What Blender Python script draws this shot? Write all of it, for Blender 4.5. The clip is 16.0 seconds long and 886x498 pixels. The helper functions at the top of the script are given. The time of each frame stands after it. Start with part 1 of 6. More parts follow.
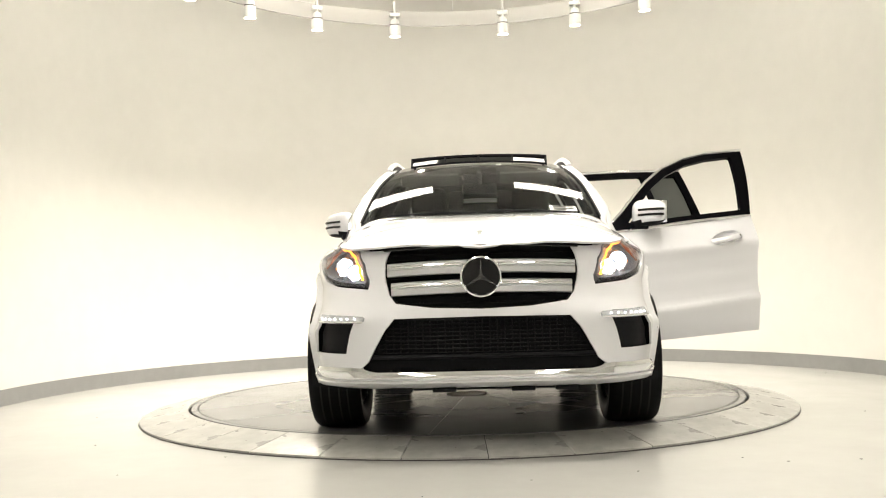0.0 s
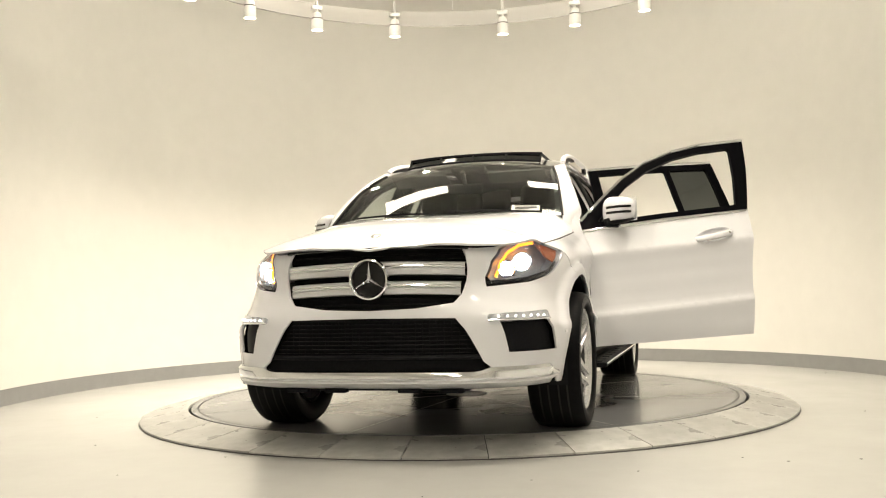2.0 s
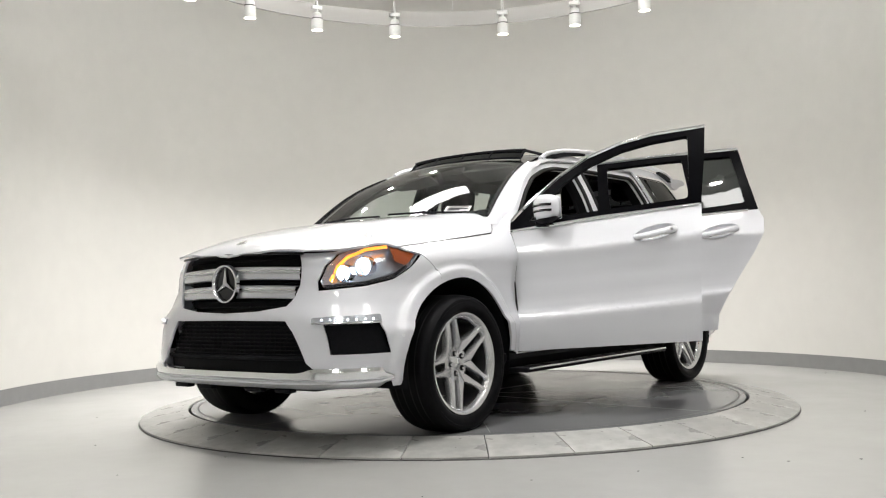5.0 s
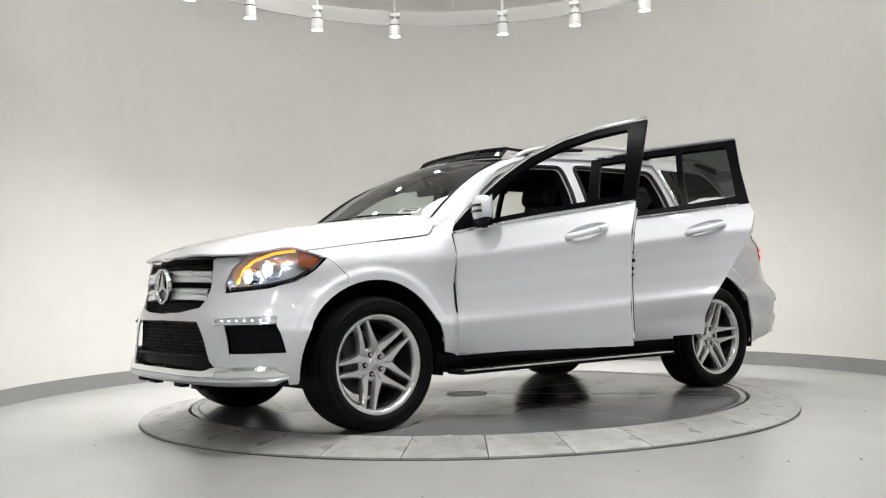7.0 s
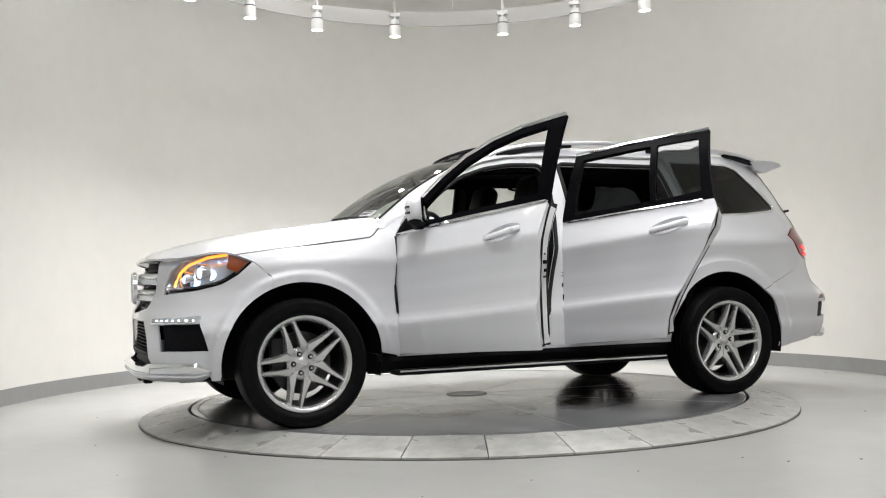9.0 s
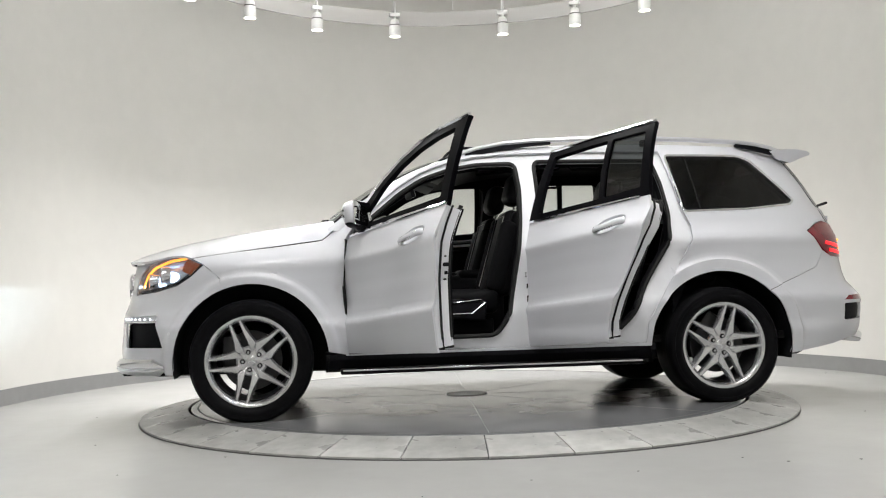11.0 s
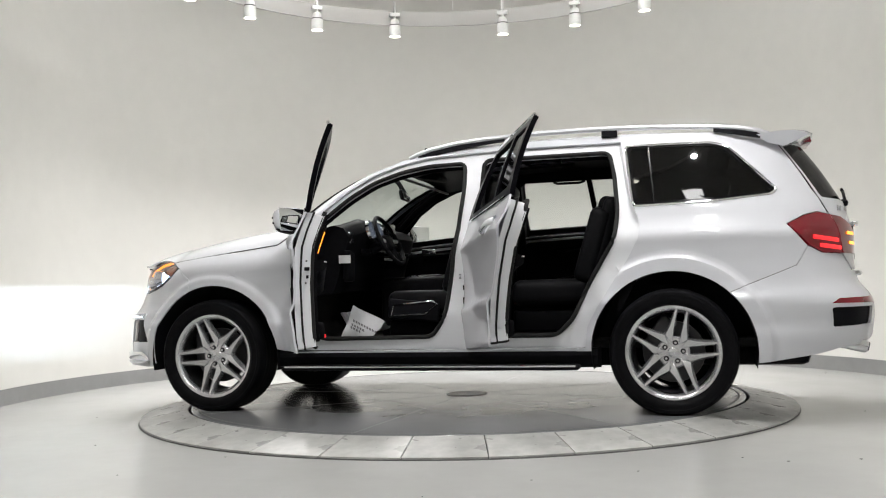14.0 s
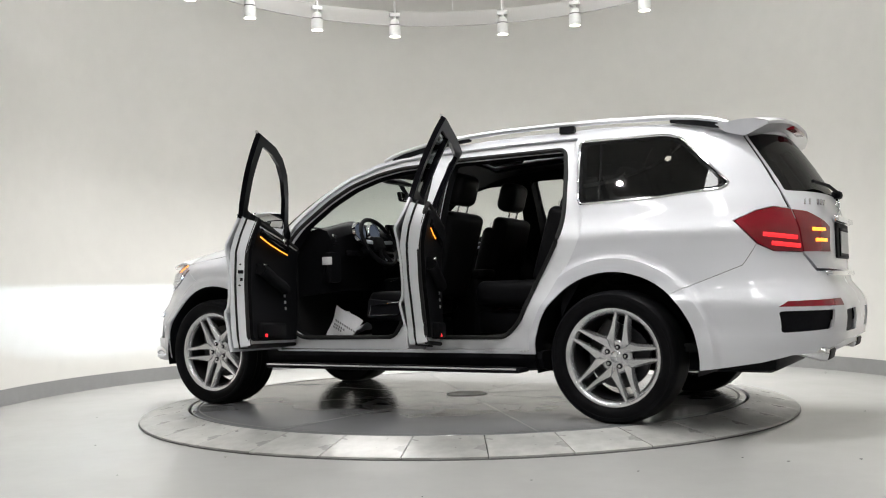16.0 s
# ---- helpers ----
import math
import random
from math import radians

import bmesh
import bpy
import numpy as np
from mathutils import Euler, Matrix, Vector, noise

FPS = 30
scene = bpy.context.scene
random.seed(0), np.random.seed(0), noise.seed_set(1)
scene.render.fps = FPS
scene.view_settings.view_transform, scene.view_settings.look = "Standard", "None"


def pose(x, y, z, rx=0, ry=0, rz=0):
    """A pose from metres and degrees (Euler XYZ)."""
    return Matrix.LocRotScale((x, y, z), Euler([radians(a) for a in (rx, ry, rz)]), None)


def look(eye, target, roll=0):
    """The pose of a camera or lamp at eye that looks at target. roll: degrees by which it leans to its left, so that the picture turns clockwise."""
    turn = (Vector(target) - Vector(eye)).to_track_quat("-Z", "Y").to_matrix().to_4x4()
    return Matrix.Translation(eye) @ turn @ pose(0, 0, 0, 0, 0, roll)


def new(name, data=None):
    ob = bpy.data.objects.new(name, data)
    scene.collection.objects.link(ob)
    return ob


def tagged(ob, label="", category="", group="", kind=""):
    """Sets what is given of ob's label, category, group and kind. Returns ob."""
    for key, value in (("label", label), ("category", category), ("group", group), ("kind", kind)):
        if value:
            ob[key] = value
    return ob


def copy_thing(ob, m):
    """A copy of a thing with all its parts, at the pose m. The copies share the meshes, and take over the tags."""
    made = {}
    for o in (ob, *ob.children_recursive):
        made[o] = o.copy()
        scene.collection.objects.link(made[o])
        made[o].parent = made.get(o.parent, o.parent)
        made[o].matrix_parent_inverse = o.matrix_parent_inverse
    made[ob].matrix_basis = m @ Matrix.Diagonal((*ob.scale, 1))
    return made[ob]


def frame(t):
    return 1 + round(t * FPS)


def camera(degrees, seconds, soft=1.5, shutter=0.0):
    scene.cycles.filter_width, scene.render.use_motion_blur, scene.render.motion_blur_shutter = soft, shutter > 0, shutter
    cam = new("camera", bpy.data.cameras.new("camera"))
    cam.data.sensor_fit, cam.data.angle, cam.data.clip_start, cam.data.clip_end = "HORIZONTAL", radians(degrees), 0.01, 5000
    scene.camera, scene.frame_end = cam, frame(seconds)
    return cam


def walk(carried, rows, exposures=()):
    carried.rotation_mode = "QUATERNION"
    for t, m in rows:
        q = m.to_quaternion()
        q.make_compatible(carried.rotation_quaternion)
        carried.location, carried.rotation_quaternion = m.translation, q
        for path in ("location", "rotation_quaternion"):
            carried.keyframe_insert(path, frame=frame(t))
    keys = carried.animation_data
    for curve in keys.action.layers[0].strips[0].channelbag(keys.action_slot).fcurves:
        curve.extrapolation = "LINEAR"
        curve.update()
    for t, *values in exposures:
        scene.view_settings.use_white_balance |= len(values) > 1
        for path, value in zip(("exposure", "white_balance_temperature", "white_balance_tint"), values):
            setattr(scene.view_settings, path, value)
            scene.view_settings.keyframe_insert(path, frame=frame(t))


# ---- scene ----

# ---------------------------------------------------------------- camera
cam = camera(50.18, 16.0, soft=1.1)
EYE = (0.0, -7.185, 0.794)
YAW, PITCH, ROLL = -1.203, 2.421, -1.493
VIEW = (EYE[0] + math.sin(radians(YAW)) * math.cos(radians(PITCH)),
        EYE[1] + math.cos(radians(YAW)) * math.cos(radians(PITCH)),
        EYE[2] + math.sin(radians(PITCH)))
walk(cam, [(0, look(EYE, VIEW, ROLL)), (16, look(EYE, VIEW, ROLL))],
     [(0, 0.55, 7350, 8), (1.0, 0.54, 7400, 8), (2.0, 0.36, 7950, 8), (2.5, 0.30, 7850, 8), (3.5, 0.12, 6850, 10), (4.2, 0.06, 6600, 10), (6.5, 0.03, 6370, 10), (16, 0.01, 6370, 10)])

# turn of the turntable in degrees, by the second
TURN = [(0.0, -91.23), (1.0, -98.11), (2.0, -105.01), (3.0, -111.96), (4.0, -119.12), (5.25, -128.4), (6.5, -137.75),
        (7.5, -145.19), (8.5, -152.68), (9.0, -156.46), (10.25, -165.95), (11.5, -175.44), (12.5, -183.0), (13.5, -190.49),
        (14.5, -197.86), (15.5, -205.14), (16.0, -208.76)]
AXIS_IN_CAR = (-1.5105, -0.1386)      # where the turntable's axis stands in the car, from the front axle's middle

# ---------------------------------------------------------------- light
FLOOR_Z = -0.075
WALL_R, WALL_C = 3.82, (0.0, 0.42)
CEIL_Z = 4.7
RAIL_R, RAIL_Z = 2.585, 3.665
world = bpy.data.worlds.new("room_world")
scene.world = world
world.use_nodes = True
world.node_tree.nodes["Background"].inputs[0].default_value = (0.9, 0.93, 1.0, 1)
world.node_tree.nodes["Background"].inputs[1].default_value = 0.02


# ---------------------------------------------------------------- materials
def mat(name, color, rough=0.5, metal=0.0, coat=0.0, emit=None, power=0.0, spec=None, grain=0.0, grain_size=40.0, bump=0.0, bump_size=200.0, stain=0.0, stain_size=2.0, rough_var=0.0):
    m = bpy.data.materials.new(name)
    m.use_nodes = True
    n, l = m.node_tree.nodes, m.node_tree.links
    p = n["Principled BSDF"]
    p.inputs["Base Color"].default_value = (*color, 1)
    p.inputs["Roughness"].default_value = rough
    p.inputs["Metallic"].default_value = metal
    p.inputs["Specular IOR Level"].default_value = spec if spec is not None else 0.5 if max(color) > 0.03 else 0.3
    p.inputs["Coat Weight"].default_value = coat
    p.inputs["Coat Roughness"].default_value = 0.03
    if emit:
        p.inputs["Emission Color"].default_value = (*emit, 1)
        p.inputs["Emission Strength"].default_value = power
    co = n.new("ShaderNodeTexCoord").outputs["Object"]

    def noise_tex(scale, detail=5.0):
        t = n.new("ShaderNodeTexNoise")
        t.inputs["Scale"].default_value, t.inputs["Detail"].default_value = scale, detail
        l.new(co, t.inputs["Vector"])
        return t.outputs["Fac"]

    last = None
    for amount, size in ((grain, grain_size), (stain, stain_size)):
        if amount:
            r = n.new("ShaderNodeMapRange")
            r.inputs["From Min"].default_value, r.inputs["From Max"].default_value = 0.3, 0.7
            r.inputs["To Min"].default_value, r.inputs["To Max"].default_value = 1 - amount, 1 + amount * 0.6
            l.new(noise_tex(size), r.inputs["Value"])
            x = n.new("ShaderNodeVectorMath")
            x.operation = "SCALE"
            if last:
                l.new(last, x.inputs[0])
            else:
                x.inputs[0].default_value = color
            l.new(r.outputs[0], x.inputs["Scale"])
            last = x.outputs[0]
    if last:
        l.new(last, p.inputs["Base Color"])
    if rough_var:
        r = n.new("ShaderNodeMapRange")
        r.inputs["From Min"].default_value, r.inputs["From Max"].default_value = 0.35, 0.65
        r.inputs["To Min"].default_value, r.inputs["To Max"].default_value = max(0.02, rough - rough_var), rough + rough_var
        l.new(noise_tex(stain_size * 2.3), r.inputs["Value"])
        l.new(r.outputs[0], p.inputs["Roughness"])
    if bump:
        b = n.new("ShaderNodeBump")
        b.inputs["Strength"].default_value, b.inputs["Distance"].default_value = bump, 0.002
        l.new(noise_tex(bump_size, 3.0), b.inputs["Height"])
        l.new(b.outputs[0], p.inputs["Normal"])
    return m


def glass_mat(name, tint, gloss=0.03, sheen=0.85):
    """A thin pane: tinted see-through with a mirror sheen that grows at grazing angles."""
    m = bpy.data.materials.new(name)
    m.use_nodes = True
    n, l = m.node_tree.nodes, m.node_tree.links
    n.remove(n["Principled BSDF"])
    t, g, f, x = (n.new(k) for k in ("ShaderNodeBsdfTransparent", "ShaderNodeBsdfGlossy", "ShaderNodeLayerWeight", "ShaderNodeMixShader"))
    t.inputs[0].default_value = (*tint, 1)
    g.inputs["Roughness"].default_value = gloss
    f.inputs["Blend"].default_value = 0.5
    power, scale = n.new("ShaderNodeMath"), n.new("ShaderNodeMath")
    power.operation, scale.operation = "POWER", "MULTIPLY_ADD"
    power.inputs[1].default_value, scale.inputs[1].default_value, scale.inputs[2].default_value = 4.5, sheen, 0.05
    l.new(f.outputs["Facing"], power.inputs[0]), l.new(power.outputs[0], scale.inputs[0])
    l.new(scale.outputs[0], x.inputs[0]), l.new(t.outputs[0], x.inputs[1]), l.new(g.outputs[0], x.inputs[2])
    l.new(x.outputs[0], n["Material Output"].inputs[0])
    return m


WALL = mat("painted_plaster", (0.70, 0.69, 0.655), 0.75, grain=0.02, grain_size=6, bump=0.12, bump_size=260, stain=0.03, stain_size=0.6)
BASE = mat("grey_vinyl_base", (0.25, 0.25, 0.25), 0.5, grain=0.05, grain_size=12, stain=0.06, stain_size=2)
FLOOR = mat("sealed_concrete", (0.44, 0.437, 0.43), 0.25, grain=0.022, grain_size=7, bump=0.02, bump_size=90, stain=0.035, stain_size=0.7, rough_var=0.015)
CEIL = mat("ceiling_paint", (0.7, 0.7, 0.68), 0.9, grain=0.02)
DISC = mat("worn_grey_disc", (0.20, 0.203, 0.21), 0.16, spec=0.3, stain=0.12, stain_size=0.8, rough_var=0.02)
TILE = mat("ring_steel_tile", (0.42, 0.42, 0.405), 0.34, grain=0.14, grain_size=14, bump=0.15, bump_size=140, stain=0.2, stain_size=3, rough_var=0.08)
STEEL = mat("dark_steel", (0.05, 0.05, 0.05), 0.5, metal=0.4, grain=0.2)
PAINT = mat("white_car_paint", (0.665, 0.675, 0.715), 0.40, coat=1.0, stain=0.01, stain_size=3)
JAMB = mat("white_jamb_paint", (0.76, 0.77, 0.80), 0.4, coat=0.4, stain=0.03, stain_size=5)
BLACK = mat("black_plastic", (0.010, 0.010, 0.012), 0.5, spec=0.16, grain=0.15, grain_size=60, bump=0.1, bump_size=400)
GLOSS = mat("gloss_black", (0.005, 0.005, 0.006), 0.12, spec=0.3, coat=0.1, stain=0.1)
FRAME = mat("satin_black_frame", (0.003, 0.003, 0.004), 0.28, spec=0.08, stain=0.1)
SMOKE = glass_mat("smoked_glass", (0.09, 0.10, 0.10), 0.03, 0.5)
RUBBER = mat("tyre_rubber", (0.007, 0.007, 0.008), 0.42, spec=0.13, grain=0.15, grain_size=30, bump=0.15, bump_size=300)
SEAL = mat("rubber_seal", (0.012, 0.012, 0.012), 0.7, grain=0.1)
CHROME = mat("chrome", (0.82, 0.83, 0.85), 0.09, metal=1.0, stain=0.02)
SILVER = mat("silver_alloy", (0.70, 0.71, 0.74), 0.32, metal=0.75, stain=0.03, stain_size=9)
ALLOY = mat("wheel_alloy", (0.66, 0.665, 0.68), 0.25, metal=0.8, stain=0.06, stain_size=9)
RIM_DARK = mat("rim_barrel", (0.05, 0.05, 0.053), 0.42, metal=0.7, stain=0.15)
LEATHER = mat("black_leather", (0.008, 0.008, 0.009), 0.45, spec=0.14, grain=0.12, grain_size=50, bump=0.3, bump_size=350)
TRIM = mat("dark_trim", (0.006, 0.006, 0.007), 0.55, spec=0.12, grain=0.15, grain_size=40, bump=0.15, bump_size=300)
CARPET = mat("black_carpet", (0.006, 0.006, 0.006), 0.95, grain=0.2, grain_size=120, bump=0.4, bump_size=500)
CLEAR = glass_mat("clear_glass", (0.86, 0.89, 0.87))
TINT = glass_mat("green_glass", (0.74, 0.80, 0.77))
PRIVACY = glass_mat("privacy_glass", (0.02, 0.022, 0.024), 0.03, 0.45)
LENS = glass_mat("lamp_lens", (0.95, 0.95, 0.96))


def patchy_disc(m):
    """Dark patches with ragged edges, strongest at the platform's middle and gone 1.6 m out."""
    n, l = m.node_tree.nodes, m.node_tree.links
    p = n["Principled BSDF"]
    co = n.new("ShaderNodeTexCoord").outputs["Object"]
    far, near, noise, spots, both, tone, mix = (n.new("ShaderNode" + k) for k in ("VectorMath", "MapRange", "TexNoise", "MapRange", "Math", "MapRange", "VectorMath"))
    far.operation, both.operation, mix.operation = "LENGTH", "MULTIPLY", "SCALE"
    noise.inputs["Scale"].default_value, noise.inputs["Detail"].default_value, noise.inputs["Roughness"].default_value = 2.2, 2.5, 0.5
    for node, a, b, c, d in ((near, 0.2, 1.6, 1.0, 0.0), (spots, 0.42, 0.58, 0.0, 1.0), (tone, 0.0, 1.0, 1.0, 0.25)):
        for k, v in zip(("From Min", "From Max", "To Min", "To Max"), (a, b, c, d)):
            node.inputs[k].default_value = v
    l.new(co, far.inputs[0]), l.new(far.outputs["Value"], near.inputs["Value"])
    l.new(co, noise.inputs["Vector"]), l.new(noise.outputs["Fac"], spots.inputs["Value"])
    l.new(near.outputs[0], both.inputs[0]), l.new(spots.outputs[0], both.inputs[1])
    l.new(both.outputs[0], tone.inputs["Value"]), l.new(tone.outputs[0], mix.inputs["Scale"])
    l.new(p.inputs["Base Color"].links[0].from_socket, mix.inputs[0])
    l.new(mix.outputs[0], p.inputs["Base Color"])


def piece_tones(m, low, high):
    """A tone of its own for each piece."""
    n, l = m.node_tree.nodes, m.node_tree.links
    p = n["Principled BSDF"]
    info, tone, mix = n.new("ShaderNodeObjectInfo"), n.new("ShaderNodeMapRange"), n.new("ShaderNodeVectorMath")
    mix.operation = "SCALE"
    tone.inputs["To Min"].default_value, tone.inputs["To Max"].default_value = low, high
    l.new(info.outputs["Random"], tone.inputs["Value"]), l.new(tone.outputs[0], mix.inputs["Scale"])
    l.new(p.inputs["Base Color"].links[0].from_socket, mix.inputs[0])
    l.new(mix.outputs[0], p.inputs["Base Color"])


patchy_disc(DISC)
DISC.node_tree.nodes["Principled BSDF"].inputs["IOR"].default_value = 1.22
piece_tones(TILE, 0.86, 1.12)
for soft in (FRAME, LEATHER, TRIM, BLACK, RUBBER):
    soft.node_tree.nodes["Principled BSDF"].inputs["IOR"].default_value = 1.28
SHEET = mat("blank_panel", (0.7, 0.7, 0.7), 0.6)


# ---------------------------------------------------------------- mesh helpers
def part(name, bm, material, parent=None, label="", smooth=True):
    me = bpy.data.meshes.new(name)
    if smooth:
        for f in bm.faces:
            f.smooth = True
    bm.to_mesh(me)
    bm.free()
    me.materials.append(material)
    if smooth:
        me.set_sharp_from_angle(angle=radians(38))
    ob = new(name, me)
    if parent:
        ob.parent = parent
    if label:
        tagged(ob, label)
    return ob


def thing(name, label, category, group="", kind="", m=None):
    ob = tagged(new(name), label, category, group, kind)
    ob.empty_display_size = 0.1
    if m:
        ob.matrix_basis = m
    return ob


def flip(bm):
    for v in bm.verts:
        v.co.y = -v.co.y
    bmesh.ops.reverse_faces(bm, faces=bm.faces)
    return bm


def box(bm, c, s, bevel=0.0, m=None, segs=2):
    r = bmesh.ops.create_cube(bm, size=1, matrix=Matrix.Translation(c) @ (m or Matrix()) @ Matrix.Diagonal((*s, 1)))
    if bevel:
        es = {e for v in r["verts"] for e in v.link_edges}
        bmesh.ops.bevel(bm, geom=list(es), offset=bevel, segments=segs, affect="EDGES", profile=0.5)
    return bm


def cyl(bm, a, b, r1, r2=None, segs=16, caps=True):
    a, b = Vector(a), Vector(b)
    d = b - a
    m = Matrix.Translation((a + b) / 2) @ d.to_track_quat("Z", "Y").to_matrix().to_4x4()
    bmesh.ops.create_cone(bm, cap_ends=caps, segments=segs, radius1=r1, radius2=r1 if r2 is None else r2, depth=d.length, matrix=m)
    return bm


def lathe(bm, prof, segs=48, axis="Y", at=(0, 0, 0), closed=False):
    """Turns (radius, height) points round an axis."""
    rings = []
    for i in range(segs):
        a = 2 * math.pi * i / segs
        ring = []
        for r, h in prof:
            p = (r * math.cos(a), h, r * math.sin(a)) if axis == "Y" else (r * math.cos(a), r * math.sin(a), h)
            ring.append(bm.verts.new((p[0] + at[0], p[1] + at[1], p[2] + at[2])))
        rings.append(ring)
    k = len(prof)
    for i in range(segs):
        a, b = rings[i], rings[(i + 1) % segs]
        for j in range(k if closed else k - 1):
            bm.faces.new((a[j], a[(j + 1) % k], b[(j + 1) % k], b[j]))
    bmesh.ops.recalc_face_normals(bm, faces=bm.faces)
    return bm


def tube(bm, pts, r, segs=8, flat=1.0, closed=False):
    """A round bar along a line of points; flat squeezes it across."""
    pts = [Vector(p) for p in pts]
    rings = []
    for i, p in enumerate(pts):
        d = (pts[min(i + 1, len(pts) - 1)] - pts[max(i - 1, 0)]) if not closed else (pts[(i + 1) % len(pts)] - pts[i - 1])
        d.normalize()
        up = Vector((0, 0, 1)) if abs(d.z) < 0.9 else Vector((0, 1, 0))
        s = d.cross(up).normalized()
        u = s.cross(d)
        rings.append([bm.verts.new(p + r * (math.cos(2 * math.pi * k / segs) * s * flat + math.sin(2 * math.pi * k / segs) * u)) for k in range(segs)])
    n = len(rings)
    for i in range(n if closed else n - 1):
        a, b = rings[i], rings[(i + 1) % n]
        for k in range(segs):
            bm.faces.new((a[k], a[(k + 1) % segs], b[(k + 1) % segs], b[k]))
    if not closed:
        bm.faces.new(rings[0][::-1]), bm.faces.new(rings[-1])
    bmesh.ops.recalc_face_normals(bm, faces=bm.faces)
    return bm


def inside(poly, p):
    """Which of the points p lie in the polygon."""
    poly = np.asarray(poly, float)
    hit = np.zeros(len(p), bool)
    x, y = p[:, 0], p[:, 1]
    for (x0, y0), (x1, y1) in zip(poly, np.roll(poly, -1, 0)):
        if y0 != y1:
            c = ((y0 > y) != (y1 > y)) & (x < (x1 - x0) * (y - y0) / (y1 - y0) + x0)
            hit ^= c
    return hit


def dense(loop, step):
    out = []
    for a, b in zip(loop, loop[1:] + loop[:1]):
        n = max(1, math.ceil(math.hypot(b[0] - a[0], b[1] - a[1]) / step))
        out += [(a[0] + (b[0] - a[0]) * i / n, a[1] + (b[1] - a[1]) * i / n) for i in range(n)]
    return out


def rounded(loop, r=0.03, n=4):
    """The loop with its corners rounded off."""
    out = []
    k = len(loop)
    for i in range(k):
        p, a, b = Vector(loop[i]), Vector(loop[i - 1]), Vector(loop[(i + 1) % k])
        u, w = a - p, b - p
        d = min(r, u.length * 0.45, w.length * 0.45)
        s, e = p + u.normalized() * d, p + w.normalized() * d
        for j in range(n + 1):
            t = j / n
            q = s * (1 - t) ** 2 + p * 2 * t * (1 - t) + e * t * t
            out.append((q.x, q.y))
    return out


def sheet(loop, fn, holes=(), step=0.06, thick=0.012, bm=None, side=1, rings=()):
    """A panel: the flat outline with holes, filled with a fine net, bent over the surface fn(u, v) and given thickness inwards.
    side -1 makes its mirror image over y."""
    from mathutils.geometry import delaunay_2d_cdt
    bm = bm or bmesh.new()
    loops = [dense(list(q), step) for q in (loop, *holes)]
    pts, edges = [], []
    for q in loops:
        o = len(pts)
        pts += q
        edges += [(o + i, o + (i + 1) % len(q)) for i in range(len(q))]
    lo, hi = np.min(loops[0], 0), np.max(loops[0], 0)
    g = np.array([(u, v) for u in np.arange(lo[0] + step / 2, hi[0], step) for v in np.arange(lo[1] + step / 2, hi[1], step)] or [(9e9, 9e9)])
    ok = inside(loops[0], g)
    for q in loops[1:]:
        ok &= ~inside(q, g)
    edge_pts = np.array(pts)
    g = g[ok]
    if len(rings):
        w = np.array(rings, float)
        keep = inside(loops[0], w)
        for q in loops[1:]:
            keep &= ~inside(q, w)
        w = w[keep]
        if len(w) and len(g):
            d = np.min(np.hypot(g[:, None, 0] - w[None, :, 0], g[:, None, 1] - w[None, :, 1]), 1)
            g = np.vstack([g[d > step * 0.6], w])
    if len(g):
        d = np.min(np.hypot(g[:, None, 0] - edge_pts[None, :, 0], g[:, None, 1] - edge_pts[None, :, 1]), 1)
        g = g[d > (step * 0.45 if not len(rings) else 0.006)]
    allp = [Vector(p) for p in pts] + [Vector(p) for p in g]
    vs, _, fs, *_ = delaunay_2d_cdt(allp, edges, [], 0, 1e-6)
    va = np.array([(v.x, v.y) for v in vs])
    cen = np.array([va[list(f)].mean(0) for f in fs])
    keep = inside(loops[0], cen)
    for q in loops[1:]:
        keep &= ~inside(q, cen)
    tris = [f for f, k in zip(fs, keep) if k]
    P = [Vector(fn(u, v)) for u, v in va]
    N = [Vector((0, 0, 0)) for _ in P]
    for a, b, c in tris:
        n = (P[b] - P[a]).cross(P[c] - P[a])
        for i in (a, b, c):
            N[i] += n
    centre = Vector((-1.6, 0, 0.8))
    used = sorted({i for f in tris for i in f})
    # outwards is away from the car's middle
    s = sum(N[i].dot(P[i] - centre) for i in used)
    sign = 1 if s >= 0 else -1
    outer, inner = {}, {}
    for i in used:
        n = N[i].normalized() * sign if N[i].length else Vector((0, 0, 1))
        outer[i] = bm.verts.new((P[i].x, P[i].y * side, P[i].z))
        if thick:
            q = P[i] - n * thick
            inner[i] = bm.verts.new((q.x, q.y * side, q.z))
    count = {}
    for a, b, c in tris:
        if sign * side < 0:
            a, b, c = a, c, b
        bm.faces.new((outer[a], outer[b], outer[c]))
        if thick:
            bm.faces.new((inner[a], inner[c], inner[b]))
            for e in ((a, b), (b, c), (c, a)):
                count[e] = 1
    if thick:
        for a, b in list(count):
            if (b, a) not in count:
                bm.faces.new((outer[b], outer[a], inner[a], inner[b]))
    return bm


def lerp(x, table):
    return float(np.interp(x, [t[0] for t in table], [t[1] for t in table]))


def smooth01(t):
    t = min(1.0, max(0.0, t))
    return t * t * (3 - 2 * t)


# ---------------------------------------------------------------- the room
def wall_point(a, r=WALL_R):
    return WALL_C[0] + r * math.cos(a), WALL_C[1] + r * math.sin(a)


def plan_line(r):
    """The room's outline from the back on one side round the curved wall to the back on the other."""
    line = [(r, -9.5), (r, -6.0), (r, -3.0), (r, -1.0)]
    line += [wall_point(radians(d), r) for d in range(0, 181, 3)]
    return line + [(-r, -1.0), (-r, -3.0), (-r, -6.0), (-r, -9.5)]


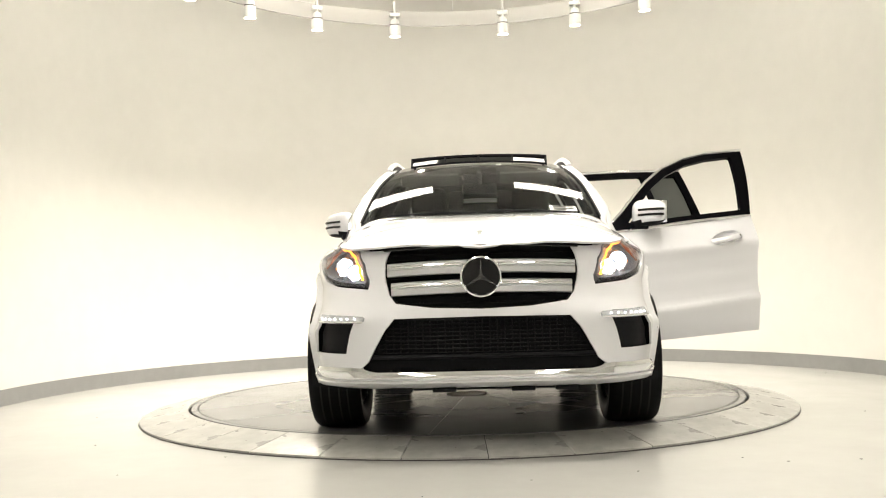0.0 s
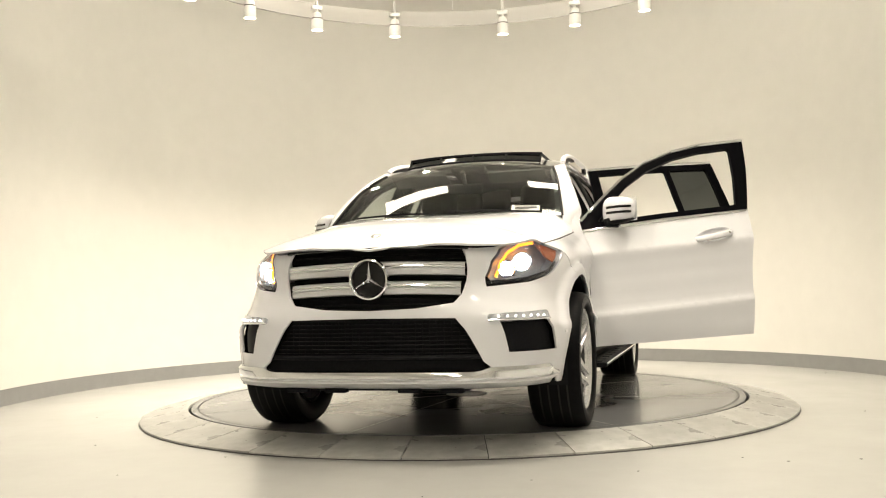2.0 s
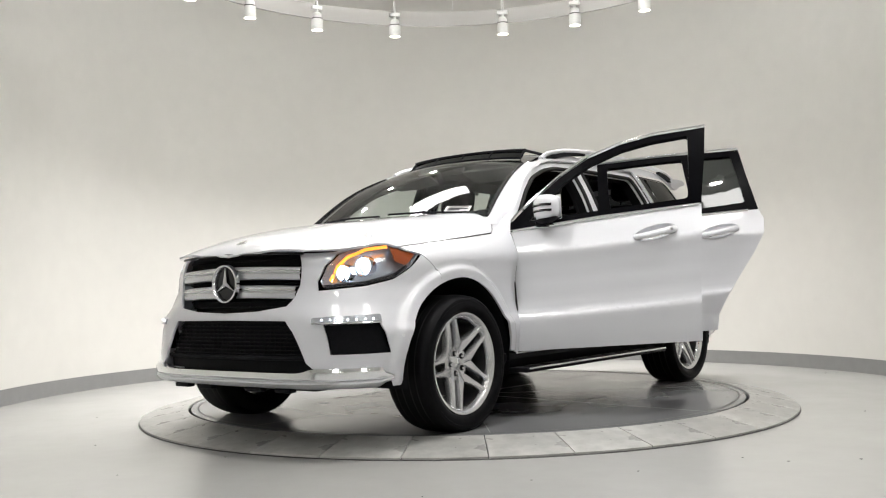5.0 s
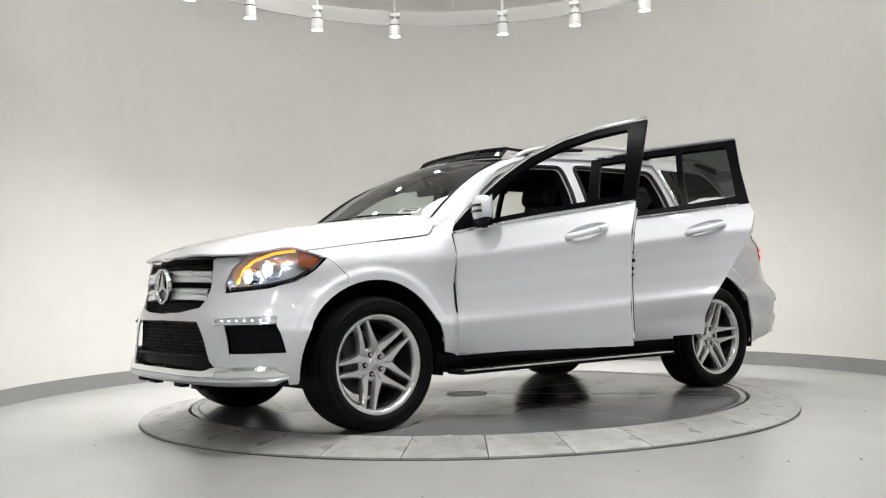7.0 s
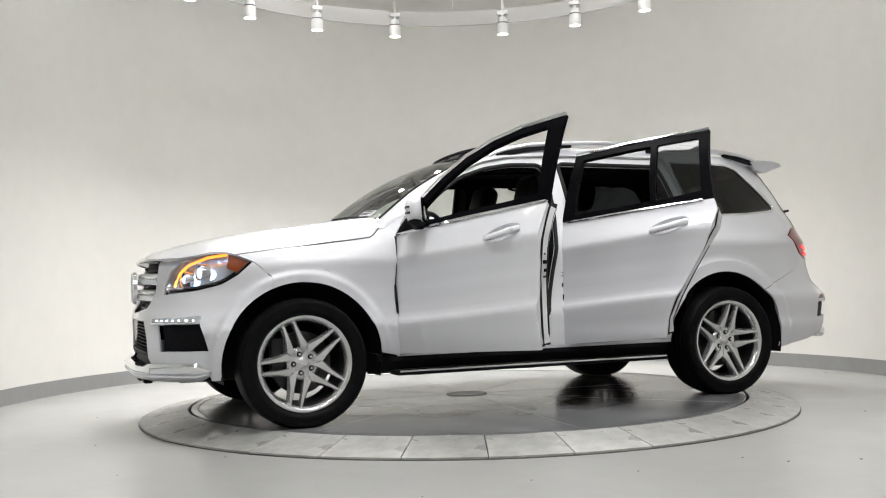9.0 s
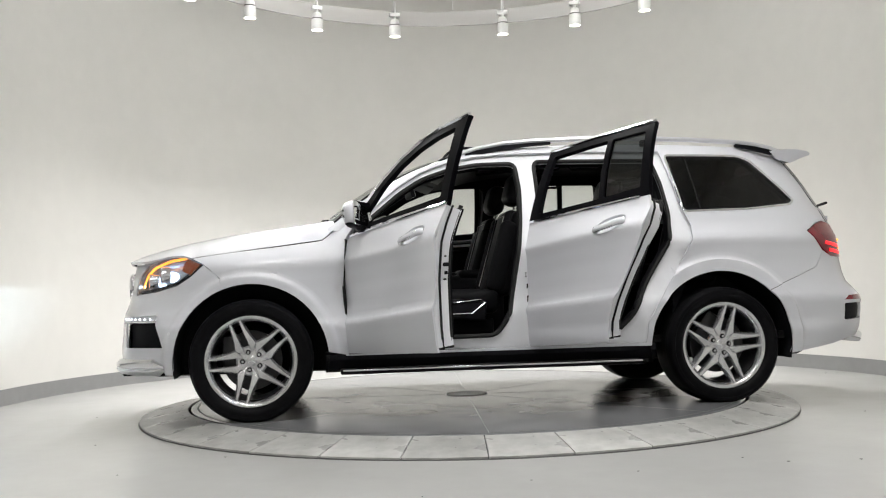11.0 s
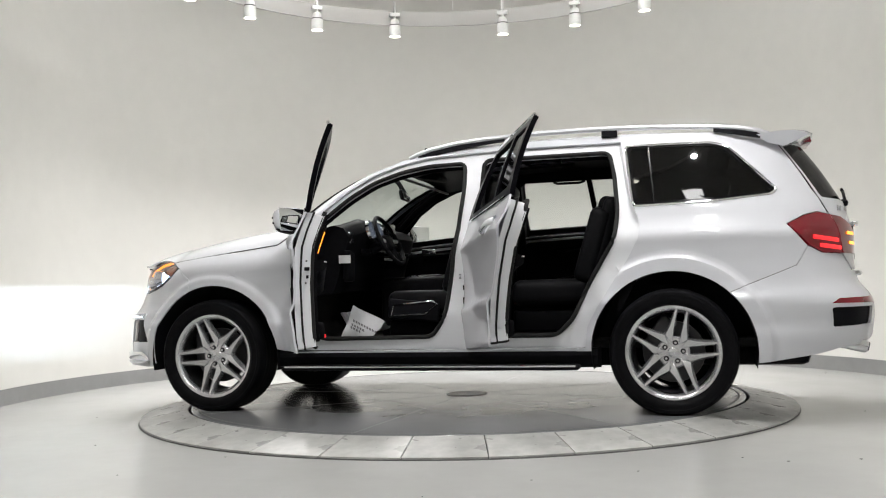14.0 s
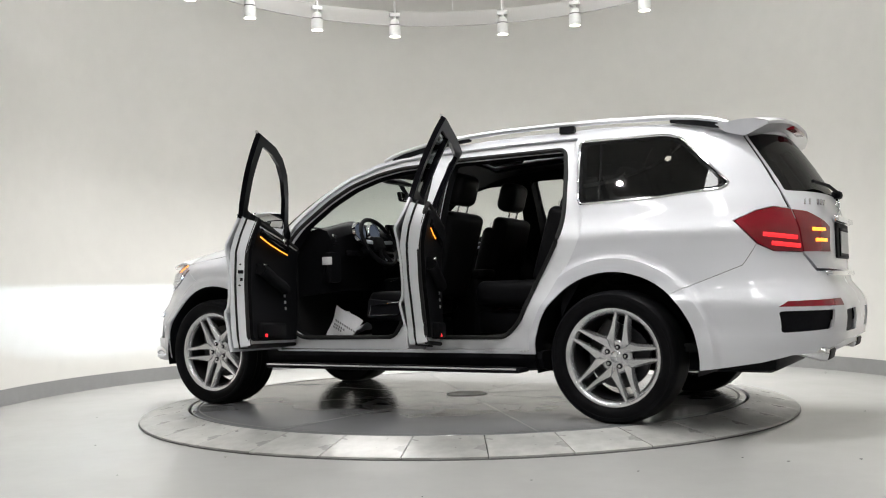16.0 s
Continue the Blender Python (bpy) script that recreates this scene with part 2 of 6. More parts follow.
def strip(r0, r1, z0, z1, closed=True):
    bm = bmesh.new()
    a, b = plan_line(r0), plan_line(r1)
    rows = [[bm.verts.new((*p, z)) for p, z in ((a[i], z0), (a[i], z1), (b[i], z1), (b[i], z0))] for i in range(len(a))]
    for p, q in zip(rows, rows[1:]):
        for k in range(4):
            bm.faces.new((p[k], p[(k + 1) % 4], q[(k + 1) % 4], q[k]))
    bm.faces.new(rows[0][::-1]), bm.faces.new(rows[-1])
    bmesh.ops.recalc_face_normals(bm, faces=bm.faces)
    return bm


def build_room():
    tagged(part("wall_curved", strip(WALL_R, WALL_R + 0.15, FLOOR_Z, CEIL_Z), WALL), "smooth curved wall painted warm off-white", "wall", kind="structure")
    tagged(part("baseboard", strip(WALL_R - 0.008, WALL_R - 0.0005, FLOOR_Z, FLOOR_Z + 0.135), BASE), "grey vinyl cove base along the curved wall", "baseboard", kind="structure")
    bm = bmesh.new()
    box(bm, (0, -9.58, (CEIL_Z + FLOOR_Z) / 2), (2 * WALL_R + 0.3, 0.15, CEIL_Z - FLOOR_Z))
    tagged(part("wall_back", bm, WALL, smooth=False), "plain off-white wall closing the room", "wall", kind="structure")
    bm = bmesh.new()
    box(bm, (0, -2.6, FLOOR_Z - 0.06), (8.6, 14.2, 0.12))
    tagged(part("floor", bm, FLOOR, smooth=False), "pale sealed concrete floor, slightly glossy and stained", "floor", kind="structure")
    bm = bmesh.new()
    box(bm, (0, -2.6, CEIL_Z + 0.06), (8.6, 14.2, 0.12))
    tagged(part("ceiling", bm, CEIL, smooth=False), "plain white ceiling", "ceiling", kind="structure")


def build_turntable():
    disc = thing("turntable_disc", "round worn grey turntable platform under the car", "turntable")
    bm = bmesh.new()
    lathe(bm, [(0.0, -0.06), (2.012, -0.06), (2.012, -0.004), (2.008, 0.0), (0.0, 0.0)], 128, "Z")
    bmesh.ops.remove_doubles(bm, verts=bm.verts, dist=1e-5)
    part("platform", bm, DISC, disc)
    for k in range(4):
        bm = bmesh.new()
        a = radians(40 + 45 * k)
        for s in (0, math.pi):
            d = Vector((math.cos(a + s), math.sin(a + s), 0))
            cyl(bm, d * 0.16 + Vector((0, 0, -0.0005)), d * 1.98 + Vector((0, 0, -0.0005)), 0.0016, segs=6)
        part("plate_joint", bm, BASE, disc, "thin grey joint between platform plates")
    bm = bmesh.new()
    lathe(bm, [(0.0, 0.001), (0.12, 0.001), (0.13, 0.004), (0.15, 0.004), (0.155, 0.0005)], 40, "Z")
    part("centre_cover", bm, TILE, disc, "round steel cover at the turntable's centre")
    bm = bmesh.new()
    lathe(bm, [(1.955, 0.0006), (1.957, 0.0016), (1.967, 0.0016), (1.969, 0.0006)], 128, "Z")
    part("edge_line", bm, STEEL, disc)
    ring = thing("turntable_ring", "sloping grey tiled ring round the turntable", "turntable ring")
    bm = bmesh.new()
    lathe(bm, [(2.035, FLOOR_Z), (2.035, -0.012), (2.352, -0.068), (2.362, FLOOR_Z)], 128, "Z")
    part("ring_base", bm, STEEL, ring)
    n = 33
    step = 2 * math.pi / n
    bm = bmesh.new()
    gap = 0.0035
    segs = 6
    cols = []
    for i in range(segs + 1):
        col = []
        for r, z in ((2.03, -0.02), (2.03, -0.004), (2.034, 0.0), (2.346, -0.056), (2.354, -0.060), (2.354, -0.075)):
            a = -step / 2 + step * i / segs
            a += (gap / r if i == 0 else -gap / r if i == segs else 0)
            col.append(bm.verts.new((r * math.cos(a), r * math.sin(a), z)))
        cols.append(col)
    for p, q in zip(cols, cols[1:]):
        for k in range(5):
            bm.faces.new((p[k], p[k + 1], q[k + 1], q[k]))
    bm.faces.new(cols[0]), bm.faces.new(cols[-1][::-1])
    bmesh.ops.recalc_face_normals(bm, faces=bm.faces)
    first = part("ring_tile", bm, TILE, ring)
    for k in range(n):
        ob = first if k == 0 else new("ring_tile", first.data)
        ob.parent = ring
        ob.matrix_basis = pose(0, 0, 0, 0, 0, -87.5 + math.degrees(step) * (k + 0.5))
    return disc


def build_lamps():
    rail = thing("light_rail", "white circular track rail hanging from the ceiling", "track rail")
    bm = bmesh.new()
    lathe(bm, [(RAIL_R + 0.03, RAIL_Z - 0.12), (RAIL_R + 0.055, RAIL_Z - 0.12), (RAIL_R + 0.06, RAIL_Z - 0.05), (RAIL_R + 0.05, RAIL_Z + 0.02), (RAIL_R + 0.03, RAIL_Z + 0.03), (RAIL_R + 0.02, RAIL_Z - 0.05)], 96, "Z", closed=True)
    part("track", bm, RAIL_PAINT, rail)
    for k in range(8):
        a = radians(90.9 + 45 * k)
        bm = bmesh.new()
        cyl(bm, (RAIL_R * math.cos(a), RAIL_R * math.sin(a), RAIL_Z + 0.03), (RAIL_R * math.cos(a), RAIL_R * math.sin(a), CEIL_Z), 0.006, segs=8)
        part("hanger_rod", bm, LAMP_WHITE, rail)
    lamp = thing("spot_lamp", "white cylindrical spotlight hanging from the track rail", "spotlight", "spotlights on the rail")
    bm = bmesh.new()
    box(bm, (0, 0, -0.02), (0.11, 0.04, 0.04), 0.006)
    part("adapter", bm, LAMP_WHITE, lamp)
    bm = bmesh.new()
    cyl(bm, (0, 0, 0.12), (0, 0, -0.09), 0.014, segs=12)
    part("stem", bm, LAMP_WHITE, lamp)
    bm = bmesh.new()
    lathe(bm, [(0.0, -0.07), (0.035, -0.072), (0.045, -0.085), (0.045, -0.125)], 24, "Z")
    part("neck", bm, LAMP_WHITE, lamp)
    bm = bmesh.new()
    lathe(bm, [(0.03, -0.125), (0.053, -0.127), (0.053, -0.135), (0.03, -0.137)], 24, "Z")
    part("vent_band", bm, BLACK, lamp)
    bm = bmesh.new()
    lathe(bm, [(0.0, -0.137), (0.056, -0.137), (0.058, -0.142), (0.058, -0.248), (0.055, -0.251), (0.052, -0.248), (0.052, -0.2)], 24, "Z")
    part("housing", bm, LAMP_WHITE, lamp)
    bm = bmesh.new()
    lathe(bm, [(0.0, -0.243), (0.051, -0.243)], 24, "Z")
    part("lens", bm, LAMP_GLOW, lamp, "bright glowing lens")
    spots = []
    for k, deg in enumerate(LAMP_DEGREES):
        a = radians(deg)
        m = pose(RAIL_R * math.cos(a), RAIL_R * math.sin(a), RAIL_Z, 0, 0, deg + 90)
        if k == 0:
            lamp.matrix_basis = m
        else:
            copy_thing(lamp, m)
        if k < 7 or k in (11, 13):
            spots.append((a, SPOT_POWER if k < 6 else SPOT_POWER_NEAR))
    for a, watts in spots:
        d = bpy.data.lights.new("spot_light", "SPOT")
        d.energy, d.spot_size, d.spot_blend, d.shadow_soft_size, d.color = watts, radians(124), 0.85, 0.045, (1.0, 0.97, 0.935)
        ob = new("spot_light", d)
        e = (RAIL_R * math.cos(a), RAIL_R * math.sin(a), RAIL_Z - 0.26)
        ob.matrix_basis = look(e, (e[0] * 0.75, e[1] * 0.75, 0))


def build_ceiling_panels():
    """Recessed panel lights that mirror in the car's glass and paint; the unseen pair at y -0.6 is added to brighten
    the upper wall.
    """
    first = None
    for x, y, turn in [(*p, 0) for p in PANELS] + [(*p, 90) for p in CROSS_PANELS]:
        if first is None:
            first = thing("ceiling_panel_light", "recessed white panel light glowing in the ceiling", "ceiling light", "panel lights")
            bm = bmesh.new()
            for s in (-1, 1):
                box(bm, (0, s * 0.61, -0.015), (0.56, 0.03, 0.03), 0.003)
                box(bm, (s * 0.27, 0, -0.0155), (0.03, 1.2, 0.029), 0.003)
            part("frame", bm, LAMP_WHITE, first)
            bm = bmesh.new()
            box(bm, (0, 0, -0.012), (0.5, 1.18, 0.01))
            part("diffuser", bm, PANEL_GLOW, first, "glowing white diffuser")
            first.matrix_basis = pose(x, y, CEIL_Z)
        else:
            copy_thing(first, pose(x, y, CEIL_Z, 0, 0, turn))


LAMP_DEGREES = [45.6, 62.5, 79.4, 104.4, 122.8, 139.5, 155.9, 174, 196, 218, 240, 262, 284, 306, 328, 350, 10, 28]
# the last two PANELS are an added fill for the upper wall
PANELS = [(-1.3, -4.4), (1.3, -4.4), (-1.3, -7.0), (1.3, -7.0), (-1.1, -0.6), (1.1, -0.6)]
CROSS_PANELS = [(-1.25, 1.15), (1.35, 1.15)]
SPOT_POWER, SPOT_POWER_NEAR = 170, 145
LAMP_WHITE = mat("lamp_white", (0.75, 0.75, 0.73), 0.4, stain=0.02)
RAIL_PAINT = mat("rail_paint", (0.45, 0.44, 0.42), 0.6, stain=0.04)
LAMP_GLOW = mat("lamp_lens_glow", (1, 1, 1), 0.3, emit=(1.0, 0.93, 0.78), power=14)
PANEL_GLOW = mat("panel_glow", (1, 1, 1), 0.4, emit=(1.0, 0.985, 0.955), power=16.6)


def build_specks():
    """Small bits of dirt that lie about on the floor."""
    bm = bmesh.new()
    rnd = random.Random(5)
    spots = [(-1.72, -2.55), (1.35, -2.45), (-1.3, -2.1), (-2.7, -0.3), (3.35, 1.75), (3.3, 1.62), (3.2, 1.5), (3.42, 1.66), (-2.2, -1.6), (2.6, -0.9)]
    for x, y in spots + [(rnd.uniform(-3.2, 3.2), rnd.uniform(-3.4, -2.5)) for _ in range(8)]:
        k = rnd.uniform(0.004, 0.011)
        bmesh.ops.create_icosphere(bm, subdivisions=1, radius=1, matrix=Matrix.Translation((x, y, FLOOR_Z + 0.001)) @ Matrix.Diagonal((k, k * rnd.uniform(0.5, 1.4), 0.002, 1)))
    tagged(part("dirt_specks", bm, STEEL), "small dark specks of dirt on the floor", "dirt", kind="stuff")


build_room()
build_specks()
turntable = build_turntable()
build_lamps()
build_ceiling_panels()


# ---------------------------------------------------------------- the car's surfaces (x forward from the front axle, y to its left, z up)
WHEEL_Z, REAR_X = 0.376, -3.075
SIDE = [(0.25, 0.900), (0.40, 0.930), (0.50, 0.951), (0.578, 0.9625), (0.598, 0.9625), (0.612, 0.953), (0.632, 0.943), (0.70, 0.935), (0.82, 0.936), (0.92, 0.948), (0.970, 0.9600), (0.990, 0.9610), (1.006, 0.955),
        (1.04, 0.944), (1.06, 0.938), (1.12, 0.925), (1.20, 0.905), (1.26, 0.888), (1.35, 0.852), (1.45, 0.808), (1.55, 0.757), (1.63, 0.712), (1.70, 0.668), (1.74, 0.640), (1.77, 0.612)]
FRONT_A = [(0.27, 0.87), (0.34, 0.905), (0.40, 0.90), (0.55, 0.885), (0.68, 0.885), (0.75, 0.872), (0.9, 0.868), (1.0, 0.86), (1.04, 0.84), (1.1, 0.80)]
FRONT_N = [(0.45, 3.7), (0.64, 3.5), (0.72, 2.9), (0.82, 2.5), (1.0, 2.4)]
REAR_A = [(0.28, -4.15), (0.38, -4.24), (0.46, -4.275), (0.57, -4.29), (0.66, -4.285), (0.72, -4.26), (0.78, -4.215), (0.86, -4.20), (1.0, -4.20), (1.11, -4.205), (1.20, -4.19),
          (1.30, -4.165), (1.47, -4.07), (1.60, -3.985), (1.68, -3.925), (1.76, -3.87)]
REAR_N = [(0.45, 4.7), (0.66, 4.8), (0.8, 4.0), (1.0, 3.4), (1.12, 3.1), (1.34, 2.65), (1.7, 2.75)]
EDGE_Z = [(-0.70, 1.205), (-0.444, 1.167), (-0.153, 1.127), (0.042, 1.106), (0.237, 1.084), (0.394, 1.058), (0.5, 1.043), (0.7, 1.003), (0.80, 0.990), (0.87, 0.982)]
CROWN_Z = [(-0.70, 1.287), (-0.45, 1.270), (-0.23, 1.250), (-0.02, 1.228), (0.188, 1.203), (0.4, 1.167), (0.611, 1.122), (0.738, 1.086), (0.80, 1.062), (0.84, 1.038), (0.862, 1.014), (0.87, 0.998)]
# the bonnet's own edge: its height and half width along x
HOOD_E = [(-0.70, 1.155), (-0.453, 1.127), (-0.056, 1.082), (0.32, 1.037), (0.37, 1.030), (0.43, 1.046), (0.5, 1.043), (0.7, 1.003), (0.80, 0.990), (0.87, 0.982)]
HOOD_W = [(-0.6, 0.862), (-0.25, 0.862), (0.0, 0.857), (0.32, 0.832), (0.37, 0.812), (0.43, 0.790), (0.55, 0.775), (0.70, 0.69), (0.80, 0.62), (0.87, 0.58)]
XS = -2.9
SOFT = [(0.38, 0.915), (0.50, 0.932), (0.65, 0.936), (0.85, 0.938), (1.0, 0.936), (1.1, 0.920), (1.2, 0.893), (1.3, 0.86)]


def side_y(x, z, flare=True):
    """Half the width of the body at x and z, along its flanks."""
    lift = 0.10 * smooth01((-0.5 - x) / 2.6) * smooth01((z - 0.45) / 0.1) * smooth01((1.2 - z) / 0.12)
    y = lerp(z - lift, SIDE) if x < 0 else lerp(z, SIDE)
    if x > -0.75:
        zt = lerp(min(x, 0.6), EDGE_Z)
        t = min(1.3, max(0.0, (z - zt + 0.17) / 0.17))
        y -= 0.125 * t * t * smooth01((x + 0.75) / 0.35)
    for cx, r in ((0.0, 0.548), (REAR_X, 0.585)) if flare else ():
        d = math.hypot(x - cx, z - WHEEL_Z)
        y += 0.028 * smooth01((r + 0.012 - d) / 0.032) * (1 if z > 0.2 else 0)
    return y


def body(q, z):
    """Round the body: q 0 front middle, 1 front axle, 1 - x along the flank, 3.9 to 4.9 round the rear corner to the middle."""
    if q < 1:
        n, a = lerp(z, FRONT_N), lerp(z, FRONT_A)
        t = q * math.pi / 2
        r = (abs(math.cos(t)) ** n + abs(math.sin(t)) ** n) ** (-1 / n)
        x = a * r * math.cos(t)
        return x, side_y(x, z) * r * math.sin(t), z
    if q <= 1 - XS:
        return 1 - q, side_y(1 - q, z), z
    n, a = lerp(z, REAR_N), lerp(z, REAR_A) - XS
    t = max(0.0, (2 - XS - q)) * math.pi / 2
    r = (abs(math.cos(t)) ** n + abs(math.sin(t)) ** n) ** (-1 / n)
    x = XS + a * r * math.cos(t)
    return x, side_y(x, z) * r * math.sin(t), z


def qx(x, z):
    """The q at which the flank passes x."""
    if XS <= x <= 0:
        return 1 - x
    if x > 0:
        n, u = lerp(z, FRONT_N), min(1.0, x / lerp(z, FRONT_A))
        return math.atan2((1 - u ** n) ** (1 / n), u) * 2 / math.pi
    n, u = lerp(z, REAR_N), min(1.0, (x - XS) / (lerp(z, REAR_A) - XS))
    return 2 - XS - math.atan2((1 - u ** n) ** (1 / n), u) * 2 / math.pi


def qy(y, z, rear=False):
    """The q at which the nose (or the tail) passes y."""
    n = lerp(z, REAR_N if rear else FRONT_N)
    u = min(0.999, y / lerp(z, SIDE))
    t = math.atan2(u, (1 - u ** n) ** (1 / n)) * 2 / math.pi
    return 2 - XS - t if rear else t


def X(*pts):
    return [(qx(x, z), z) for x, z in pts]


def Y(*pts):
    return [(qy(y, z), z) for y, z in pts]


def R(*pts):
    return [(qy(y, z, True), z) for y, z in pts]


def even(pts):
    """Outlines round the rear corner, stretched so that the net there is as fine as along the flank."""
    return [(q if q < 1 - XS else 1 - XS + (q - 1 + XS) * 2.0, z) for q, z in pts]


def even_body(u, z):
    return body(u if u < 1 - XS else 1 - XS + (u - 1 + XS) / 2.0, z)


def inset(d):
    def fn(q, z):
        x, y, z = body(q, z)
        nx = body(q + 0.01, z)
        tx, ty = nx[0] - x, nx[1] - y
        k = math.hypot(tx, ty) or 1
        return x - d * ty / k, y + d * tx / k, z
    return fn


def door_side(q, z):
    """The flank without the flares round the wheels."""
    return 1 - q, side_y(1 - q, z, False), z


def soft_side(d):
    """The door's inner shells: a flank without creases, d inwards."""
    return lambda q, z: (1 - q, lerp(z, SOFT) - d, z)


def around(cx, radii):
    """Points on circles round a wheel, to carry the flare's edge."""
    out = []
    for k in radii:
        out += [(qx(x, z), z) for x, z in circle_arc(cx, k, 190, -10, 96)]
    return out


FLARE_NET = (0.513, 0.536, 0.556, 0.570, 0.584, 0.600, 0.625)


def hood_z(x, y):
    e, c, w = lerp(x, HOOD_E), lerp(x, CROWN_Z), lerp(x, HOOD_W)
    return e + (c - e) * (1 - min(1, abs(y) / w) ** lerp(x, [(-0.48, 9.0), (-0.3, 5.4), (0.2, 3.4), (0.6, 2.6)]))


ROOF_EDGE = [(-3.95, 1.640), (-3.80, 1.674), (-3.688, 1.695), (-3.377, 1.738), (-2.784, 1.762), (-2.259, 1.762), (-1.879, 1.748), (-1.688, 1.732), (-1.5, 1.698), (-1.35, 1.668), (-1.2, 1.640)]
TOP_LINE = [(-0.62, 1.232), (-0.70, 1.295), (-0.80, 1.375), (-0.92, 1.475), (-1.115, 1.597), (-1.31, 1.674), (-1.5, 1.718), (-1.88, 1.752), (-2.4, 1.766), (-2.9, 1.762), (-3.377, 1.742), (-3.70, 1.700)]


def roof_y(x):
    return lerp(x, [(-3.95, 0.53), (-3.75, 0.575), (-3.4, 0.600), (-2.8, 0.618), (-1.5, 0.630), (-1.2, 0.622)])


def roof(x, y):
    e, w = lerp(x, ROOF_EDGE), roof_y(x)
    return x, y, e + (0.055 + 0.012 * smooth01((-1.3 - x) / 0.6)) * (1 - (abs(y) / w) ** 2.4)


def windscreen(u, y):
    """u runs 0 at the cowl to 1 at the roof; the pane bows forward in the middle."""
    x = -0.432 - 0.74 * u - 0.105 * (y / 0.79) ** 2 * (1 - 0.3 * u)
    z = 1.262 + 0.438 * u + 0.052 * math.sin(u * math.pi) - (0.016 + 0.055 * u) * (y / 0.7) ** 2
    return x, y, z


def circle_arc(cx, r, a0, a1, n, rz=1.0):
    return [(cx + r * math.cos(radians(a0 + (a1 - a0) * i / n)), WHEEL_Z + r * rz * math.sin(radians(a0 + (a1 - a0) * i / n))) for i in range(n + 1)]


ARCH_F = circle_arc(0.0, 0.482, 182, -4, 26)         # from behind the wheel over it to its front
ARCH_R = circle_arc(REAR_X, 0.492, 186, -7, 26)[::-1]
# outlines on the flank, in x and z
FRONT_OPENING = rounded([(-0.66, 0.56), (-0.655, 0.90), (-0.66, 1.17), (-0.80, 1.29), (-0.96, 1.425), (-1.118, 1.525), (-1.31, 1.592), (-1.5, 1.626), (-1.755, 1.632),
                         (-1.765, 1.45), (-1.745, 1.2), (-1.70, 0.90), (-1.648, 0.61), (-1.56, 0.487), (-0.80, 0.480)], 0.05)
REAR_OPENING = rounded([(-1.845, 0.486), (-1.85, 0.60), (-1.865, 0.9), (-1.88, 1.2), (-1.885, 1.645), (-2.71, 1.645), (-2.745, 1.478), (-2.765, 1.25), (-2.745, 1.08), (-2.58, 0.807),
                        (-2.48, 0.592), (-2.37, 0.487)], 0.05)
FRONT_DOOR = [(-0.612, 0.40), (-0.603, 0.633), (-0.585, 0.842), (-0.600, 1.12), (-0.655, 1.205), (-0.80, 1.335), (-0.96, 1.468), (-1.118, 1.568), (-1.31, 1.640), (-1.5, 1.678), (-1.80, 1.697),
              (-1.805, 1.5), (-1.800, 1.2), (-1.785, 1.0), (-1.765, 0.8), (-1.745, 0.405)]
REAR_DOOR = [(-1.765, 0.405), (-1.775, 0.8), (-1.795, 1.0), (-1.81, 1.2), (-1.812, 1.697), (-2.25, 1.708), (-2.775, 1.705), (-2.81, 1.5), (-2.846, 1.30), (-2.895, 1.18), (-2.885, 1.08), (-2.815, 0.95), (-2.715, 0.80),
             (-2.625, 0.66), (-2.562, 0.54), (-2.545, 0.43)]
DOOR_ZONE = [(-0.606, 0.395), (-0.597, 0.633), (-0.579, 0.842), (-0.594, 1.123), (-0.65, 1.21), (-0.796, 1.342), (-0.957, 1.475), (-1.116, 1.575), (-1.31, 1.647), (-1.5, 1.685), (-1.81, 1.704), (-2.25, 1.715),
             (-2.781, 1.712), (-2.816, 1.5), (-2.852, 1.302), (-2.901, 1.182), (-2.891, 1.077), (-2.820, 0.946), (-2.720, 0.796), (-2.630, 0.656), (-2.567, 0.54), (-2.55, 0.41)]
FRONT_PANE = rounded([(-0.76, 1.19), (-0.99, 1.42), (-1.14, 1.517), (-1.32, 1.590), (-1.5, 1.628), (-1.70, 1.645), (-1.715, 1.45), (-1.72, 1.255), (-1.2, 1.225)], 0.02)
REAR_PANE = rounded([(-1.90, 1.262), (-1.885, 1.45), (-1.88, 1.648), (-2.25, 1.658), (-2.395, 1.657), (-2.42, 1.45), (-2.45, 1.282)], 0.015)
REAR_PANE_FIXED = rounded([(-2.49, 1.284), (-2.46, 1.45), (-2.435, 1.656), (-2.72, 1.652), (-2.755, 1.48), (-2.785, 1.305)], 0.015)
QUARTER = rounded([(-2.835, 1.662), (-3.33, 1.655), (-3.42, 1.628), (-3.69, 1.352), (-3.66, 1.332), (-3.33, 1.302), (-2.885, 1.290)], 0.035)
QUARTER_RIM = rounded([(-2.81, 1.680), (-3.345, 1.673), (-3.435, 1.642), (-3.718, 1.350), (-3.68, 1.322), (-3.33, 1.286), (-2.862, 1.275)], 0.035)
TAIL_LAMP = [(-3.760, 1.130), (-3.86, 1.182), (-3.94, 1.203), (-4.02, 1.190), (-4.065, 1.06), (-4.08, 0.950), (-3.955, 0.956), (-3.878, 1.001)]
HEAD_LAMP = [(0.300, 0.988), (0.423, 1.048), (0.55, 1.030), (0.655, 0.990), (0.715, 0.930), (0.745, 0.850), (0.735, 0.812), (0.589, 0.828), (0.459, 0.862), (0.376, 0.915)]


def pane(loop, fn, material, parent, name="pane", side=1, step=0.09, thick=0.0):
    ob = part(name, sheet(loop, fn, step=step, thick=thick, side=side), material, parent)
    ob.visible_shadow = False
    return ob


